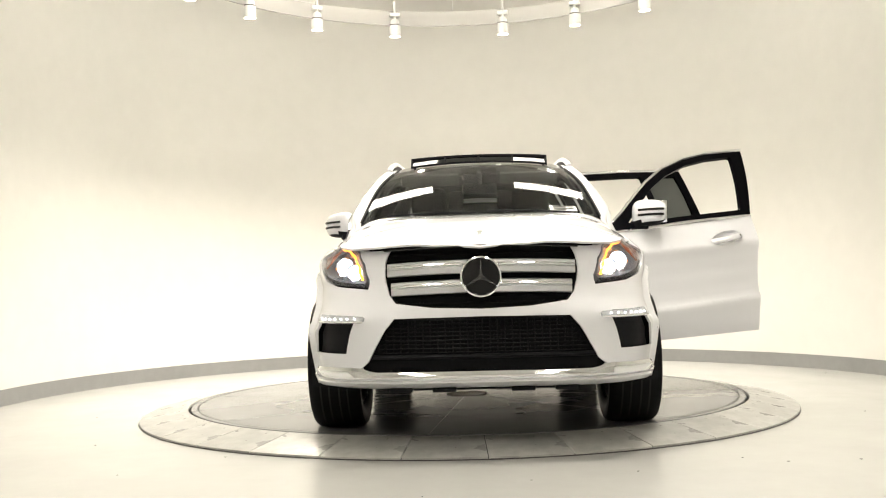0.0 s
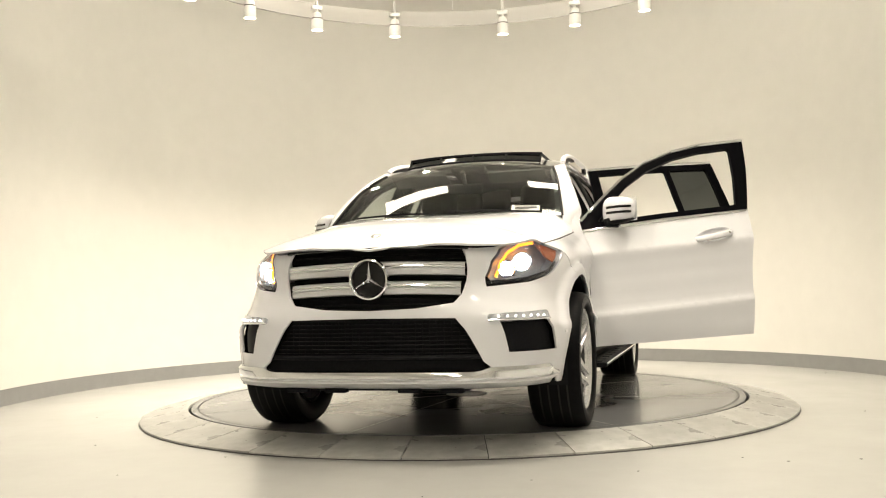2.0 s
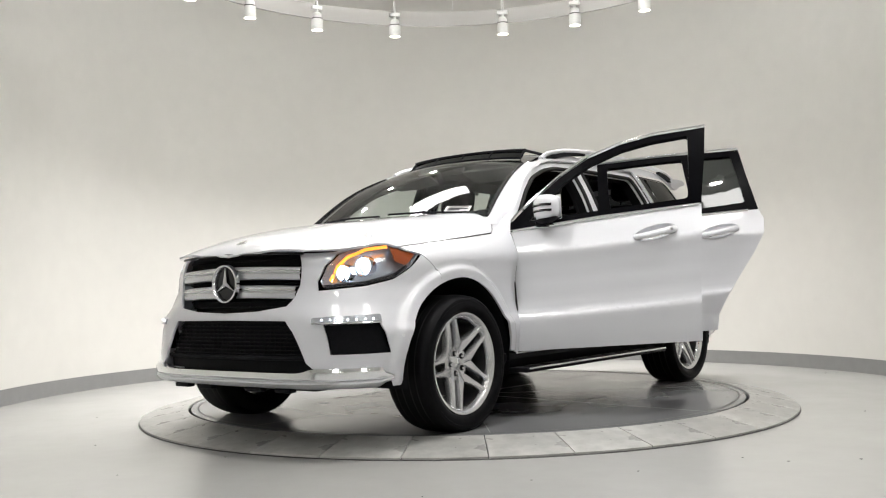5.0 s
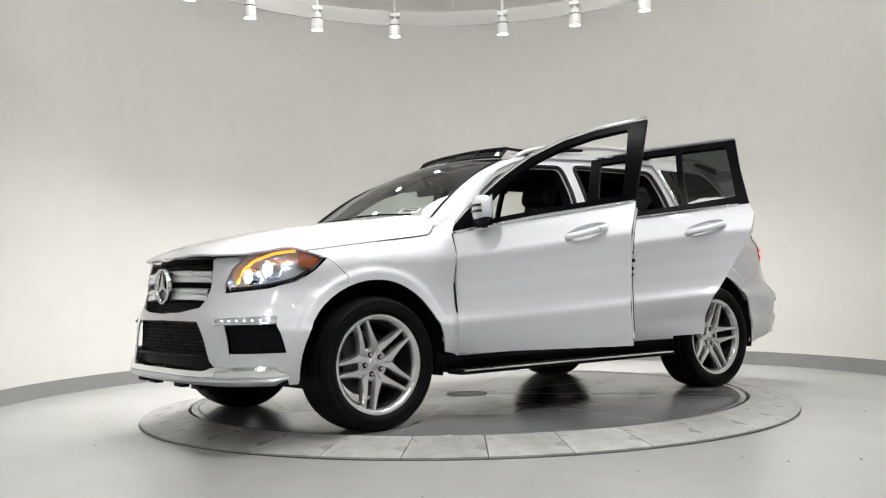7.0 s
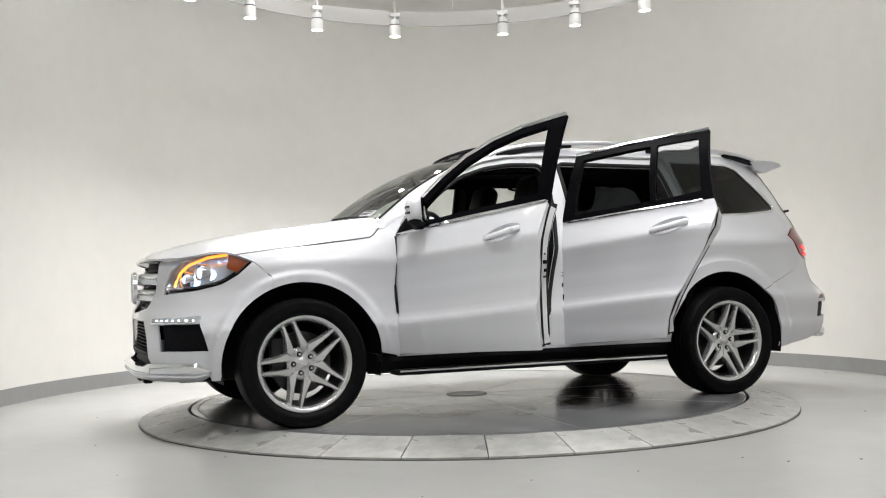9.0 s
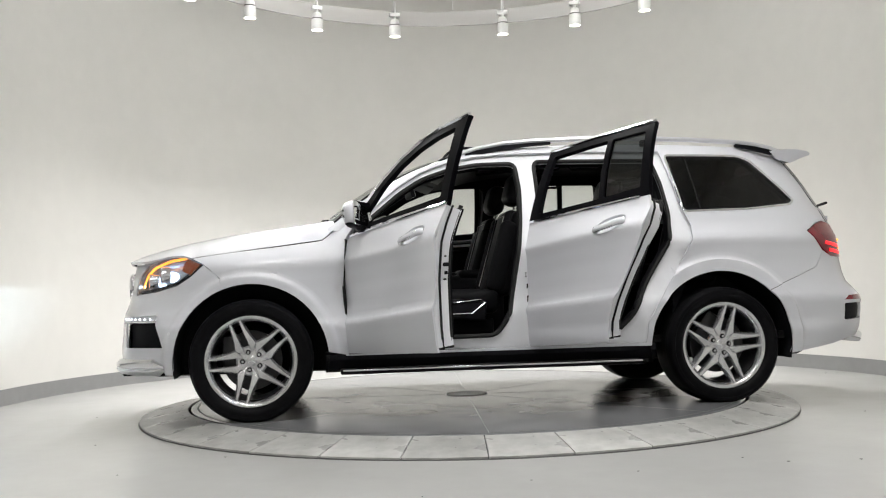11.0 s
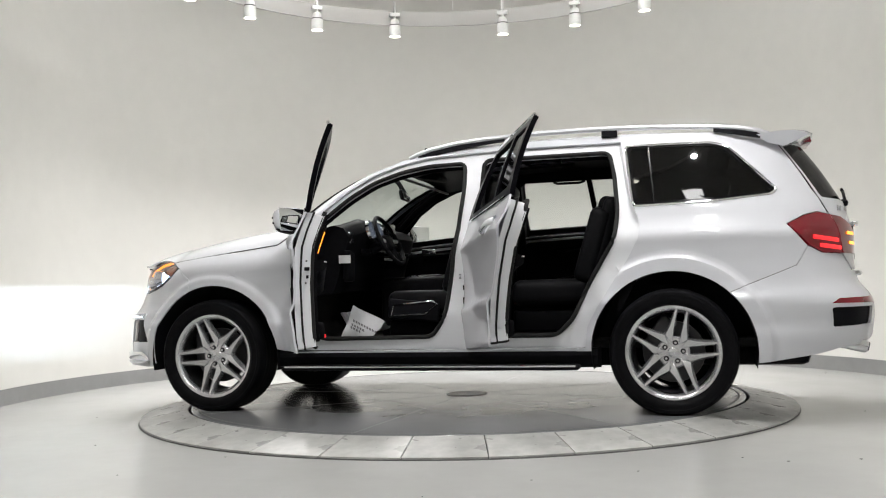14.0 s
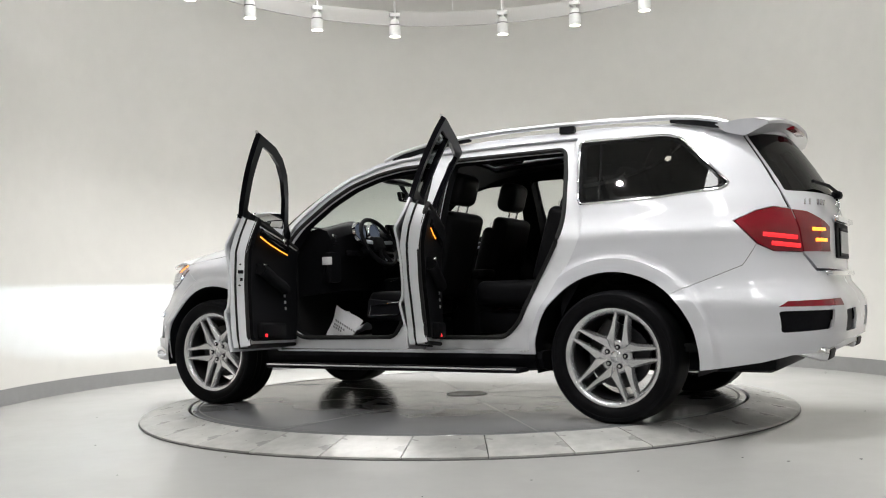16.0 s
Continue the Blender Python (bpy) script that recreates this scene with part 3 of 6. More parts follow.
def build_shell(car):
    # nose
    nose = Y((0, 0.690), (0.25, 0.699), (0.437, 0.724), (0.475, 0.77), (0.493, 0.83), (0.520, 0.985), (0.522, 1.003), (0.60, 1.000), (0.68, 1.003))
    lamp_edge = X((0.60, 1.020), (0.555, 1.036), (0.660, 0.997), (0.721, 0.934), (0.752, 0.85), (0.757, 0.800), (0.589, 0.820), (0.459, 0.854), (0.371, 0.907), (0.288, 0.983))
    arch = [p for p in ARCH_F if p[0] > 0.20]
    join = [p for p in ARCH_F if p[0] <= 0.215][-1]
    back = X((0.186, 0.893), join, *arch, (0.478, 0.33))
    foot = X((0.485, 0.300), (0.53, 0.300), (0.545, 0.345)) + Y((0.80, 0.392), (0.62, 0.402), (0.585, 0.43), (0.449, 0.648), (0, 0.652))
    loop = nose + lamp_edge + back + foot
    vent = Y((0.665, 0.668), (0.66, 0.640)) + Y((0.675, 0.600), (0.705, 0.472)) + X((0.547, 0.472), (0.59, 0.615), (0.585, 0.672))
    bm = bmesh.new()
    for s in (1, -1):
        sheet(loop, body, [vent], 0.033, 0.012, bm, s, around(0.0, (0.51, 0.526, 0.537, 0.548, 0.562, 0.58)))
    bmesh.ops.remove_doubles(bm, verts=bm.verts, dist=0.0008)
    bumper = part("front_bumper", bm, PAINT, car, "white front bumper")
    # fenders
    arch = [p for p in ARCH_F if p[0] <= 0.215]
    for s in (1, -1):
        loop = X(*[(x, z) for x, z in arch if z > 0.39], (0.184, 0.895), (0.290, 0.990), (0.365, 1.0265), (0.32, 1.034), (0.13, 1.057), (-0.056, 1.079), (-0.25, 1.101), (-0.453, 1.1245), (-0.474, 1.150), (-0.500, 1.190), (-0.525, 1.222),
                 (-0.625, 1.225), (-0.596, 1.135), (-0.576, 0.842), (-0.594, 0.633), (-0.602, 0.393))
        part("fender", sheet(loop, body, (), 0.03, 0.012, None, s, around(0.0, (0.50, 0.515, 0.526, 0.537, 0.548, 0.562, 0.58))), PAINT, car)
    # bonnet
    loop = [(0.868, 0), (0.855, 0.25), (0.825, 0.42), (0.795, 0.52), (0.735, 0.605), (0.665, 0.685), (0.565, 0.755), (0.43, 0.788), (0.37, 0.811), (0.32, 0.831), (0.0, 0.856), (-0.25, 0.861), (-0.450, 0.8605), (-0.478, 0.846), (-0.520, 0.815), (-0.548, 0.79), (-0.560, 0.75), (-0.535, 0.64), (-0.485, 0.4), (-0.457, 0)]
    loop = loop + [(x, -y) for x, y in loop[-2:0:-1]]
    part("bonnet", sheet(loop, lambda x, y: (x, y, hood_z(x, y) + 0.001), (), 0.035, 0.012), PAINT, car, "white bonnet")
    for s in (1, -1):
        seam = [(0.37, 0.812), (0.32, 0.832), (0.0, 0.857), (-0.25, 0.862), (-0.449, 0.861), (-0.481, 0.847), (-0.523, 0.816), (-0.551, 0.79)]
        part("bonnet_seal", tube(bmesh.new(), [(x, y * s, hood_z(x, y) - 0.003) for x, y in seam], 0.0019, 6), SEAL, car)
        # black tube in the door gap: rubber seal and gap shadow in one
        pts = [inset(0.012)(qx(x, z), z) for x, z in ((-0.604, 0.40), (-0.596, 0.633), (-0.578, 0.842), (-0.588, 1.0), (-0.597, 1.125))]
        part("fender_seal", tube(bmesh.new(), [(x, y * s, z) for x, y, z in pts], 0.012, 6), SEAL, car)
    # flanks behind the doors, pillars and roof frame
    for s in (1, -1):
        outer = X((-0.588, 0.388), (-0.58, 0.633), (-0.565, 0.842), (-0.58, 1.13), *TOP_LINE,
                  (-3.727, 1.690), (-3.846, 1.50), (-3.943, 1.33), (-4.012, 1.200), (-4.008, 1.196), (-3.94, 1.209), (-3.86, 1.188), (-3.752, 1.131), (-3.870, 0.998), (-3.80, 0.884), (-3.42, 0.735), *[p for p in ARCH_R[::-1] if p[0] > -3.43][1:] [::-1])
        # the arch comes last, from its rear over the wheel to the sill
        rim = circle_arc(REAR_X, 0.492, 134, 8, 22)
        outer = outer[:28 - 1] + X(*rim, (-2.585, 0.388))
        zone = X(*DOOR_ZONE)
        bm = sheet(even(outer), even_body, [even(zone), even(X(*QUARTER_RIM))], 0.028, 0.014, None, s, even(around(REAR_X, FLARE_NET)))
        flank = part("body_side", bm, PAINT, car, "white rear flank, pillars and roof frame")
        grown = X(*[(x + (0.01 if x > -1.7 else -0.01), z + (0.01 if z > 1 else -0.01)) for x, z in DOOR_ZONE])
        bm = sheet(grown, inset(0.062), [X(*FRONT_OPENING), X(*REAR_OPENING)], 0.05, 0.058, None, s)
        part("frame_lining", bm, TRIM, flank, "black lining inside the door openings")
        bm = sheet(grown, inset(0.030), [X(*FRONT_OPENING), X(*REAR_OPENING)], 0.05, 0.030, None, s)
        part("door_frame", bm, JAMB if s > 0 else TRIM, flank, "white painted door jamb with sill and pillar")
        # striker, plug and label on the pillar between the doors
        px, py, _ = inset(0.030)(qx(-1.79, 0.9), 0.9)
        bm = tube(bmesh.new(), [(px + 0.03, py * s, 0.885), (px + 0.03, (py + 0.03) * s, 0.885), (px + 0.03, (py + 0.03) * s, 0.86), (px + 0.03, py * s, 0.86)], 0.005, 8)
        part("door_striker", bm, CHROME, flank, "steel door striker")
        bm = bmesh.new()
        cyl(bm, (px, (py - 0.006) * s, 0.985), (px, (py + 0.004) * s, 0.985), 0.016, segs=18)
        part("pillar_plug", bm, SEAL, flank, "black rubber plug")
        for zz, hh in ((0.70, 0.075), (0.80, 0.03)):
            lx, ly, _ = inset(0.030)(qx(-1.785, zz), zz)
            bm = bmesh.new()
            box(bm, (lx, (ly + 0.001) * s, zz), (0.032, 0.004, hh), 0.001)
            part("pillar_label", bm, BLACK, flank, "small dark label")
        for hole in (FRONT_OPENING, REAR_OPENING):
            pts = [inset(0.026)(q, z) for q, z in dense(X(*hole), 0.06)]
            part("door_seal", tube(bmesh.new(), [(x, y * s, z) for x, y, z in pts], 0.014, 8, closed=True), SEAL, flank)
        pane(X(*QUARTER), inset(0.006), PRIVACY, flank, "quarter_window", s, thick=0.0)
        pts = [inset(0.0)(q, z) for q, z in dense(X(*QUARTER_RIM), 0.05)]
        part("window_trim", tube(bmesh.new(), [(x, y * s, z) for x, y, z in pts], 0.009, 8, closed=True), CHROME, flank, "chrome window surround")
        part("window_border", sheet(X(*QUARTER_RIM), inset(0.004), [X(*[(x * 0.99 - 0.032, z * 0.97 + 0.045) for x, z in QUARTER])], 0.06, 0.004, None, s), GLOSS, flank)
        bm = bmesh.new()
        (x0, y0, z0), (x1, y1, z1) = body(qx(-2.955, 1.66), 1.66), body(qx(-2.99, 1.29), 1.29)
        tube(bm, [(x0, (y0 - 0.002) * s, z0), (x1, (y1 - 0.002) * s, z1)], 0.008, 6)
        part("window_bar", bm, GLOSS, flank)
        # arch lining
        for cx, r in ((0.0, 0.475), (REAR_X, 0.485)):
            bm = bmesh.new()
            rows = []
            for i in range(31):
                a = radians(-12 + 204 * i / 30)
                rows.append([bm.verts.new((cx + rr * math.cos(a), s * yy, WHEEL_Z + rr * math.sin(a))) for rr, yy in ((r + 0.006, 0.945), (r + 0.01, 0.80), (r + 0.01, 0.50), (0.12, 0.47))])
            for p, q in zip(rows, rows[1:]):
                for k in range(3):
                    bm.faces.new((p[k], p[k + 1], q[k + 1], q[k]))
            bmesh.ops.recalc_face_normals(bm, faces=bm.faces)
            part("wheel_arch_liner", bm, BLACK, car, "black wheel arch liner")
    # sills and running boards
    for s in (1, -1):
        bm = bmesh.new()
        pr = [(0.90, 0.405), (0.925, 0.395), (0.93, 0.36), (0.90, 0.30), (0.72, 0.27), (0.70, 0.405)]
        ends = [[bm.verts.new((x, s * y, z)) for y, z in pr] for x in (-0.46, -2.62)]
        for k in range(6):
            bm.faces.new((ends[0][k], ends[0][(k + 1) % 6], ends[1][(k + 1) % 6], ends[1][k]))
        bm.faces.new(ends[0]), bm.faces.new(ends[1][::-1])
        bmesh.ops.recalc_face_normals(bm, faces=bm.faces)
        part("sill_cladding", bm, BLACK, car, "black sill cladding", smooth=False)
        bm = bmesh.new()
        box(bm, (-1.53, s * 0.955, 0.292), (1.96, 0.15, 0.03), 0.01)
        for x in (-0.72, -1.5, -2.3):
            box(bm, (x, s * 0.83, 0.277), (0.06, 0.22, 0.02), 0.004)
        step = part("running_board", bm, BLACK, car, "black running board")
        bm = bmesh.new()
        box(bm, (-1.53, s * 1.032, 0.302), (1.93, 0.008, 0.013), 0.003)
        part("chrome_strip", bm, CHROME, step, "thin chrome strip")
        for x in [-0.7 + -0.2 * k for k in range(9)]:
            bm = bmesh.new()
            box(bm, (x, s * 0.965, 0.309), (0.12, 0.05, 0.006), 0.002)
            part("tread_pad", bm, SEAL, step)
    # roof, windscreen, rails
    loop = [(-1.58, 0.0), (-1.585, 0.35), (-1.60, 0.652)] + [(x, roof_y(x)) for x in (-1.9, -2.4, -2.9, -3.4, -3.7)] + [(-3.77, 0.4), (-3.79, 0)]
    loop = loop + [(x, -y) for x, y in loop[-2:0:-1]]
    sun = rounded([(-1.62, 0.50), (-2.9, 0.50), (-2.9, -0.50), (-1.62, -0.50)], 0.05)
    top = part("roof", sheet(loop, roof, [sun], 0.09, 0.02), PAINT, car, "white roof")
    for s in (1, -1):
        bm = bmesh.new()
        rows = []
        for x in np.linspace(-1.22, -3.7, 40):
            zt = lerp(-x, [(-p[0], p[1]) for p in TOP_LINE])
            o = body(qx(x, zt), zt)
            i = (x, roof_y(x), lerp(x, ROOF_EDGE))
            rows.append([bm.verts.new((a * (1 - t) + b0 * t for a, b0 in zip(p, o))) for p, t in ((i, 0), (i, 0.5), (i, 1))])
            for v in rows[-1]:
                v.co.y *= s
        for p, q in zip(rows, rows[1:]):
            for k in range(2):
                bm.faces.new((p[k], p[k + 1], q[k + 1], q[k]))
        part("roof_gutter", bm, PAINT, top)
    part("sunroof_glass", sheet([(x * 0.994 - 0.012, y * 0.985) for x, y in sun], lambda x, y: (x, y, roof(x, y)[2] - 0.004), (), 0.1, 0.005), PRIVACY, top, "dark panoramic glass roof")
    fg = [(-1.185, 0.0), (-1.195, 0.3), (-1.215, 0.618), (-1.4, 0.638), (-1.575, 0.645), (-1.575, 0.0)]
    fg = fg[:-1] + [(x, -y) for x, y in fg[-2:0:-1]]
    part("front_roof_glass", sheet(fg, lambda x, y: (x, y, roof(x, y)[2] + 0.001), (), 0.08, 0.012), GLOSS, top, "black glass panel over the windscreen")
    # raised wind deflector of the open sunroof
    bm = bmesh.new()
    for y0, y1 in ((-0.505, 0.505),):
        tube(bm, [(-1.375 - 0.05 * (abs(y) / 0.5) ** 3, y, 1.783 - 0.012 * (y / 0.5) ** 2) for y in np.linspace(y0, y1, 15)], 0.011, 8)
        tube(bm, [(-1.305 - 0.05 * (abs(y) / 0.5) ** 3, y, 1.728 - 0.022 * (y / 0.5) ** 2) for y in np.linspace(y0, y1, 15)], 0.008, 8)
    for y in (-0.5, -0.25, 0, 0.25, 0.5):
        tube(bm, [(-1.305 - 0.05 * (abs(y) / 0.5) ** 3, y, 1.723 - 0.022 * (y / 0.5) ** 2), (-1.375 - 0.05 * (abs(y) / 0.5) ** 3, y, 1.781 - 0.012 * (y / 0.5) ** 2)], 0.008, 6)
    for s in (1, -1):
        tube(bm, [(-1.425, s * 0.5, 1.768), (-1.75, s * 0.5, 1.758)], 0.011, 6)
    defl = part("wind_deflector", bm, BLACK, top, "raised dark wind deflector of the open sunroof")
    bm = bmesh.new()
    rows = [[bm.verts.new((-1.305 - 0.05 * (abs(y) / 0.5) ** 3 - 0.07 * k, y, 1.728 - 0.022 * (y / 0.5) ** 2 + 0.055 * k)) for k in (0, 1)] for y in np.linspace(-0.5, 0.5, 21)]
    for p, q in zip(rows, rows[1:]):
        bm.faces.new((p[0], p[1], q[1], q[0]))
    part("deflector_mesh", bm, PRIVACY, top)
    loop = [(0, 0), (0, 0.785), (0.02, 0.785), (0.5, 0.71), (0.97, 0.632), (1.0, 0.62), (1.0, 0)]
    loop = loop[1:-1] + [(u, -y) for u, y in loop[-2:0:-1]]
    ws = part("windscreen", sheet(loop, windscreen, (), 0.1, 0.0), TINT, car, "clear windscreen")
    ws.visible_shadow = False
    inner = [(0.035, 0.745), (0.5, 0.675), (0.94, 0.60), (0.94, -0.60), (0.5, -0.675), (0.035, -0.745)]
    part("glass_border", sheet(loop, lambda u, y: (windscreen(u, y)[0] - 0.004, y, windscreen(u, y)[2] - 0.005), [inner], 0.08, 0.002), GLOSS, ws)
    for s in (1, -1):
        bm = bmesh.new()
        rows = []
        for u in np.linspace(-0.12, 1.0, 25):
            yi = lerp(u, [(-0.12, 0.80), (-0.02, 0.785), (0.5, 0.71), (1.0, 0.62)])
            a = Vector(windscreen(u, yi))
            xo = lerp(u, [(-0.12, -0.56), (-0.02, -0.62), (0.1, -0.70), (0.25, -0.80), (0.42, -0.92), (0.70, -1.115), (1.0, -1.25)])
            zo = lerp(-xo, [(0.56, 1.185), (0.62, 1.232), (0.70, 1.295), (0.80, 1.375), (0.92, 1.475), (1.115, 1.597), (1.31, 1.674), (1.5, 1.712)])
            b = Vector(body(qx(xo, zo), zo))
            rows.append([bm.verts.new((p.x, s * p.y, p.z)) for p in (a, a.lerp(b, 0.4) + Vector((0.005, 0.004, 0.004)), a.lerp(b, 0.75) + Vector((0.004, 0.005, 0.003)), b)])
        for p, q in zip(rows, rows[1:]):
            for k in range(3):
                bm.faces.new((p[k], p[k + 1], q[k + 1], q[k]) if s > 0 else (q[k], q[k + 1], p[k + 1], p[k]))
        bmesh.ops.recalc_face_normals(bm, faces=bm.faces)
        lining = bmesh.new()
        grid = [[lining.verts.new((v.co.x - 0.030, v.co.y - s * 0.022, v.co.z - 0.030)) for v in row] for row in rows[3:]]
        for p, q in zip(grid, grid[1:]):
            for k in range(3):
                lining.faces.new((p[k], p[k + 1], q[k + 1], q[k]))
        bmesh.ops.recalc_face_normals(lining, faces=lining.faces)
        part("pillar_lining", lining, TRIM, part("front_pillar", bm, PAINT, car, "white windscreen pillar"), "black inner lining of the pillar")
        edge = [Vector(windscreen(u, lerp(u, [(0.0, 0.785), (0.5, 0.71), (1.0, 0.62)]))) + Vector((0.004, 0, 0.004)) for u in np.linspace(0.0, 0.98, 16)]
        part("windscreen_seal", tube(bmesh.new(), [(v.x, s * v.y, v.z) for v in edge], 0.007, 6), SEAL, ws, "black rubber windscreen seal")
        # rails
        line = [(-1.36, 0.668, 1.686), (-1.42, 0.662, 1.714), (-1.497, 0.655, 1.738), (-1.68, 0.65, 1.772), (-1.88, 0.645, 1.790), (-2.26, 0.64, 1.807), (-2.64, 0.638, 1.806), (-3.0, 0.63, 1.797), (-3.34, 0.62, 1.779), (-3.5, 0.612, 1.762), (-3.62, 0.603, 1.738), (-3.69, 0.598, 1.712)]
        bm = bmesh.new()
        pts = []
        for a, b in zip(line, line[1:]):
            pts += [Vector(a).lerp(Vector(b), k / 3) for k in range(3)]
        tube(bm, [(p.x, s * p.y, p.z) for p in pts + [Vector(line[-1])]], 0.017, 10, 1.1)
        rail = part("roof_rail", bm, SILVER, car, "silver roof rail")
        for x0, x1, drop in ((-1.42, -2.02, 0.55), (-2.66, -2.76, 0.0), (-3.36, -3.64, 0.45)):
            bm = bmesh.new()
            rows = []
            for k in range(9):
                t = k / 8
                x = x0 + (x1 - x0) * t
                za, ze = lerp(-x, [(-p[0], p[2]) for p in line]) - 0.008, lerp(x, ROOF_EDGE) - 0.012
                zl = za - (za - ze) * (1 - drop * (t if x0 > -2 else 1 - t))
                yy = lerp(-x, [(-p[0], p[1]) for p in line])
                rows.append([bm.verts.new((x, s * (yy + dy), z)) for dy, z in ((-0.014, za), (0.012, za), (0.014, zl), (-0.014, zl))])
            for a, b in zip(rows, rows[1:]):
                for k in range(4):
                    bm.faces.new((a[k], a[(k + 1) % 4], b[(k + 1) % 4], b[k]))
            bm.faces.new(rows[0]), bm.faces.new(rows[-1][::-1])
            bmesh.ops.recalc_face_normals(bm, faces=bm.faces)
            part("rail_foot", bm, BLACK, rail, "black rail foot", smooth=False)
    # tail: bumper, tailgate
    rim = circle_arc(REAR_X, 0.492, 134, 188, 12)
    edge = X(*rim, (-3.66, 0.318), (-3.88, 0.352), (-4.03, 0.39)) + R((0.74, 0.40), (0.50, 0.455), (0, 0.46), (0, 0.83), (0.60, 0.84)) + X((-4.085, 0.93), (-4.08, 0.945), (-3.953, 0.953), (-3.872, 0.9955), (-3.802, 0.8815))
    refl = X((-3.985, 0.652), (-4.03, 0.682)) + R((0.53, 0.690), (0.535, 0.650))
    hole = X((-3.985, 0.628)) + R((0.645, 0.630), (0.68, 0.525)) + X((-3.99, 0.512))
    hole = rounded(hole, 0.012)
    hole2 = rounded(R((0.49, 0.625), (0.20, 0.63), (0.20, 0.505), (0.51, 0.505)), 0.012)
    bm = bmesh.new()
    for s in (1, -1):
        sheet(even(edge), even_body, [even(refl), even(hole), even(hole2)], 0.035, 0.014, bm, s, even(around(REAR_X, FLARE_NET)))
    bmesh.ops.remove_doubles(bm, verts=bm.verts, dist=0.0008)
    rb = part("rear_bumper", bm, PAINT, car, "white rear bumper")
    for s in (1, -1):
        part("bumper_reflector", sheet(refl, inset(-0.002), (), 0.05, 0.01, None, s), RED_LENS, rb, "red reflector strip")
        part("bumper_vent", sheet(hole, inset(0.022), (), 0.05, 0.01, None, s), BLACK, rb, "black vent insert")
        part("bumper_vent", sheet(hole2, inset(0.022), (), 0.05, 0.01, None, s), BLACK, rb, "black vent insert")
        bm = bmesh.new()
        box(bm, (-4.085, s * 0.60, 0.412), (0.24, 0.25, 0.080), 0.026, pose(0, 0, 0, 0, -14, 0), 3)
        ex = part("exhaust_tip", bm, CHROME, rb, "chrome exhaust tip")
        bm = bmesh.new()
        box(bm, (-4.195, s * 0.60, 0.386), (0.024, 0.20, 0.056), 0.009, pose(0, 0, 0, 0, -14, 0), 3)
        part("exhaust_opening", bm, BLACK, ex)
    bm = bmesh.new()
    box(bm, (-4.13, 0, 0.435), (0.16, 0.92, 0.09), 0.02)
    part("rear_skid_plate", bm, SILVER, rb, "silver skid plate")
    bm = bmesh.new()
    box(bm, (-4.172, 0, 0.828), (0.08, 1.0, 0.03), 0.01)
    part("loading_edge", bm, CHROME, rb, "chrome loading edge strip")
    gate = R((0, 0.845), (0.58, 0.855)) + X((-4.091, 0.94), (-4.088, 0.95), (-4.073, 1.06), (-4.021, 1.20), (-3.951, 1.33), (-3.854, 1.50), (-3.737, 1.680)) + R((0, 1.70))
    glass = R((0, 1.285)) + X((-3.985, 1.300), (-3.966, 1.34), (-3.874, 1.49), (-3.762, 1.660)) + R((0, 1.675))
    bm = bmesh.new()
    whole = gate + [(2 * (2 - XS) - q, z) for q, z in gate[-2:0:-1]]
    gl = glass + [(2 * (2 - XS) - q, z) for q, z in glass[-2:0:-1]]

    def tail(q, z):
        if q <= 2 - XS:
            return body(q, z)
        x, y, z = body(2 * (2 - XS) - q, z)
        return x, -y, z
    tg = part("tailgate", sheet(whole, tail, [rounded(gl, 0.04)], 0.06, 0.02), PAINT, car, "white tailgate")
    p = part("rear_window", sheet(rounded(gl, 0.04), lambda q, z: (tail(q, z)[0] + 0.006, tail(q, z)[1] * 0.995, z), (), 0.08, 0.0), PRIVACY, tg, "dark rear window")
    for s in (1, -1):
        pts = [inset(0.002)(qx(x, z), z) for x, z in ((-4.012, 1.20), (-3.985, 1.255), (-3.947, 1.33), (-3.90, 1.418), (-3.850, 1.50), (-3.79, 1.594), (-3.732, 1.682))]
        part("shut_line", tube(bmesh.new(), [(x, y * s, z) for x, y, z in pts], 0.0055, 6), SEAL, tg, "dark shut line beside the tailgate")
    # spoiler
    bm = bmesh.new()
    prof = [(-3.64, 0.004), (-3.78, 0.020), (-3.90, 0.018), (-3.965, 0.004), (-3.99, -0.012), (-3.985, -0.030), (-3.94, -0.046), (-3.89, -0.070), (-3.80, -0.088), (-3.70, -0.055)]
    rows = []
    for y in np.linspace(-0.62, 0.62, 29):
        k = abs(y) / 0.62
        rows.append([bm.verts.new((x + 0.07 * k ** 3 * (1 if x < -3.85 else 0.3), y * (1 - 0.04 * (dz < -0.04)), 1.758 - 0.050 * k ** 2.2 + dz * (1 - 0.12 * smooth01((k - 0.72) / 0.28)))) for x, dz in prof])
    for a, b in zip(rows, rows[1:]):
        for k in range(10):
            bm.faces.new((a[k], a[(k + 1) % 10], b[(k + 1) % 10], b[k]))
    bm.faces.new(rows[0]), bm.faces.new(rows[-1][::-1])
    bmesh.ops.recalc_face_normals(bm, faces=bm.faces)
    sp = part("roof_spoiler", bm, PAINT, tg, "white roof spoiler")
    bm = bmesh.new()
    box(bm, (-3.962, 0, 1.712), (0.05, 0.36, 0.022), 0.006)
    part("brake_light", bm, RED_LENS, tg, "red third brake light")
    bm = bmesh.new()
    box(bm, (-4.185, 0, 1.30), (0.06, 0.10, 0.05), 0.02)
    tube(bm, [(-4.20, 0.0, 1.305), (-4.165, 0.2, 1.345), (-4.12, 0.46, 1.352)], 0.010, 8)
    part("rear_wiper", bm, BLACK, tg, "black rear wiper")
    bm = bmesh.new()
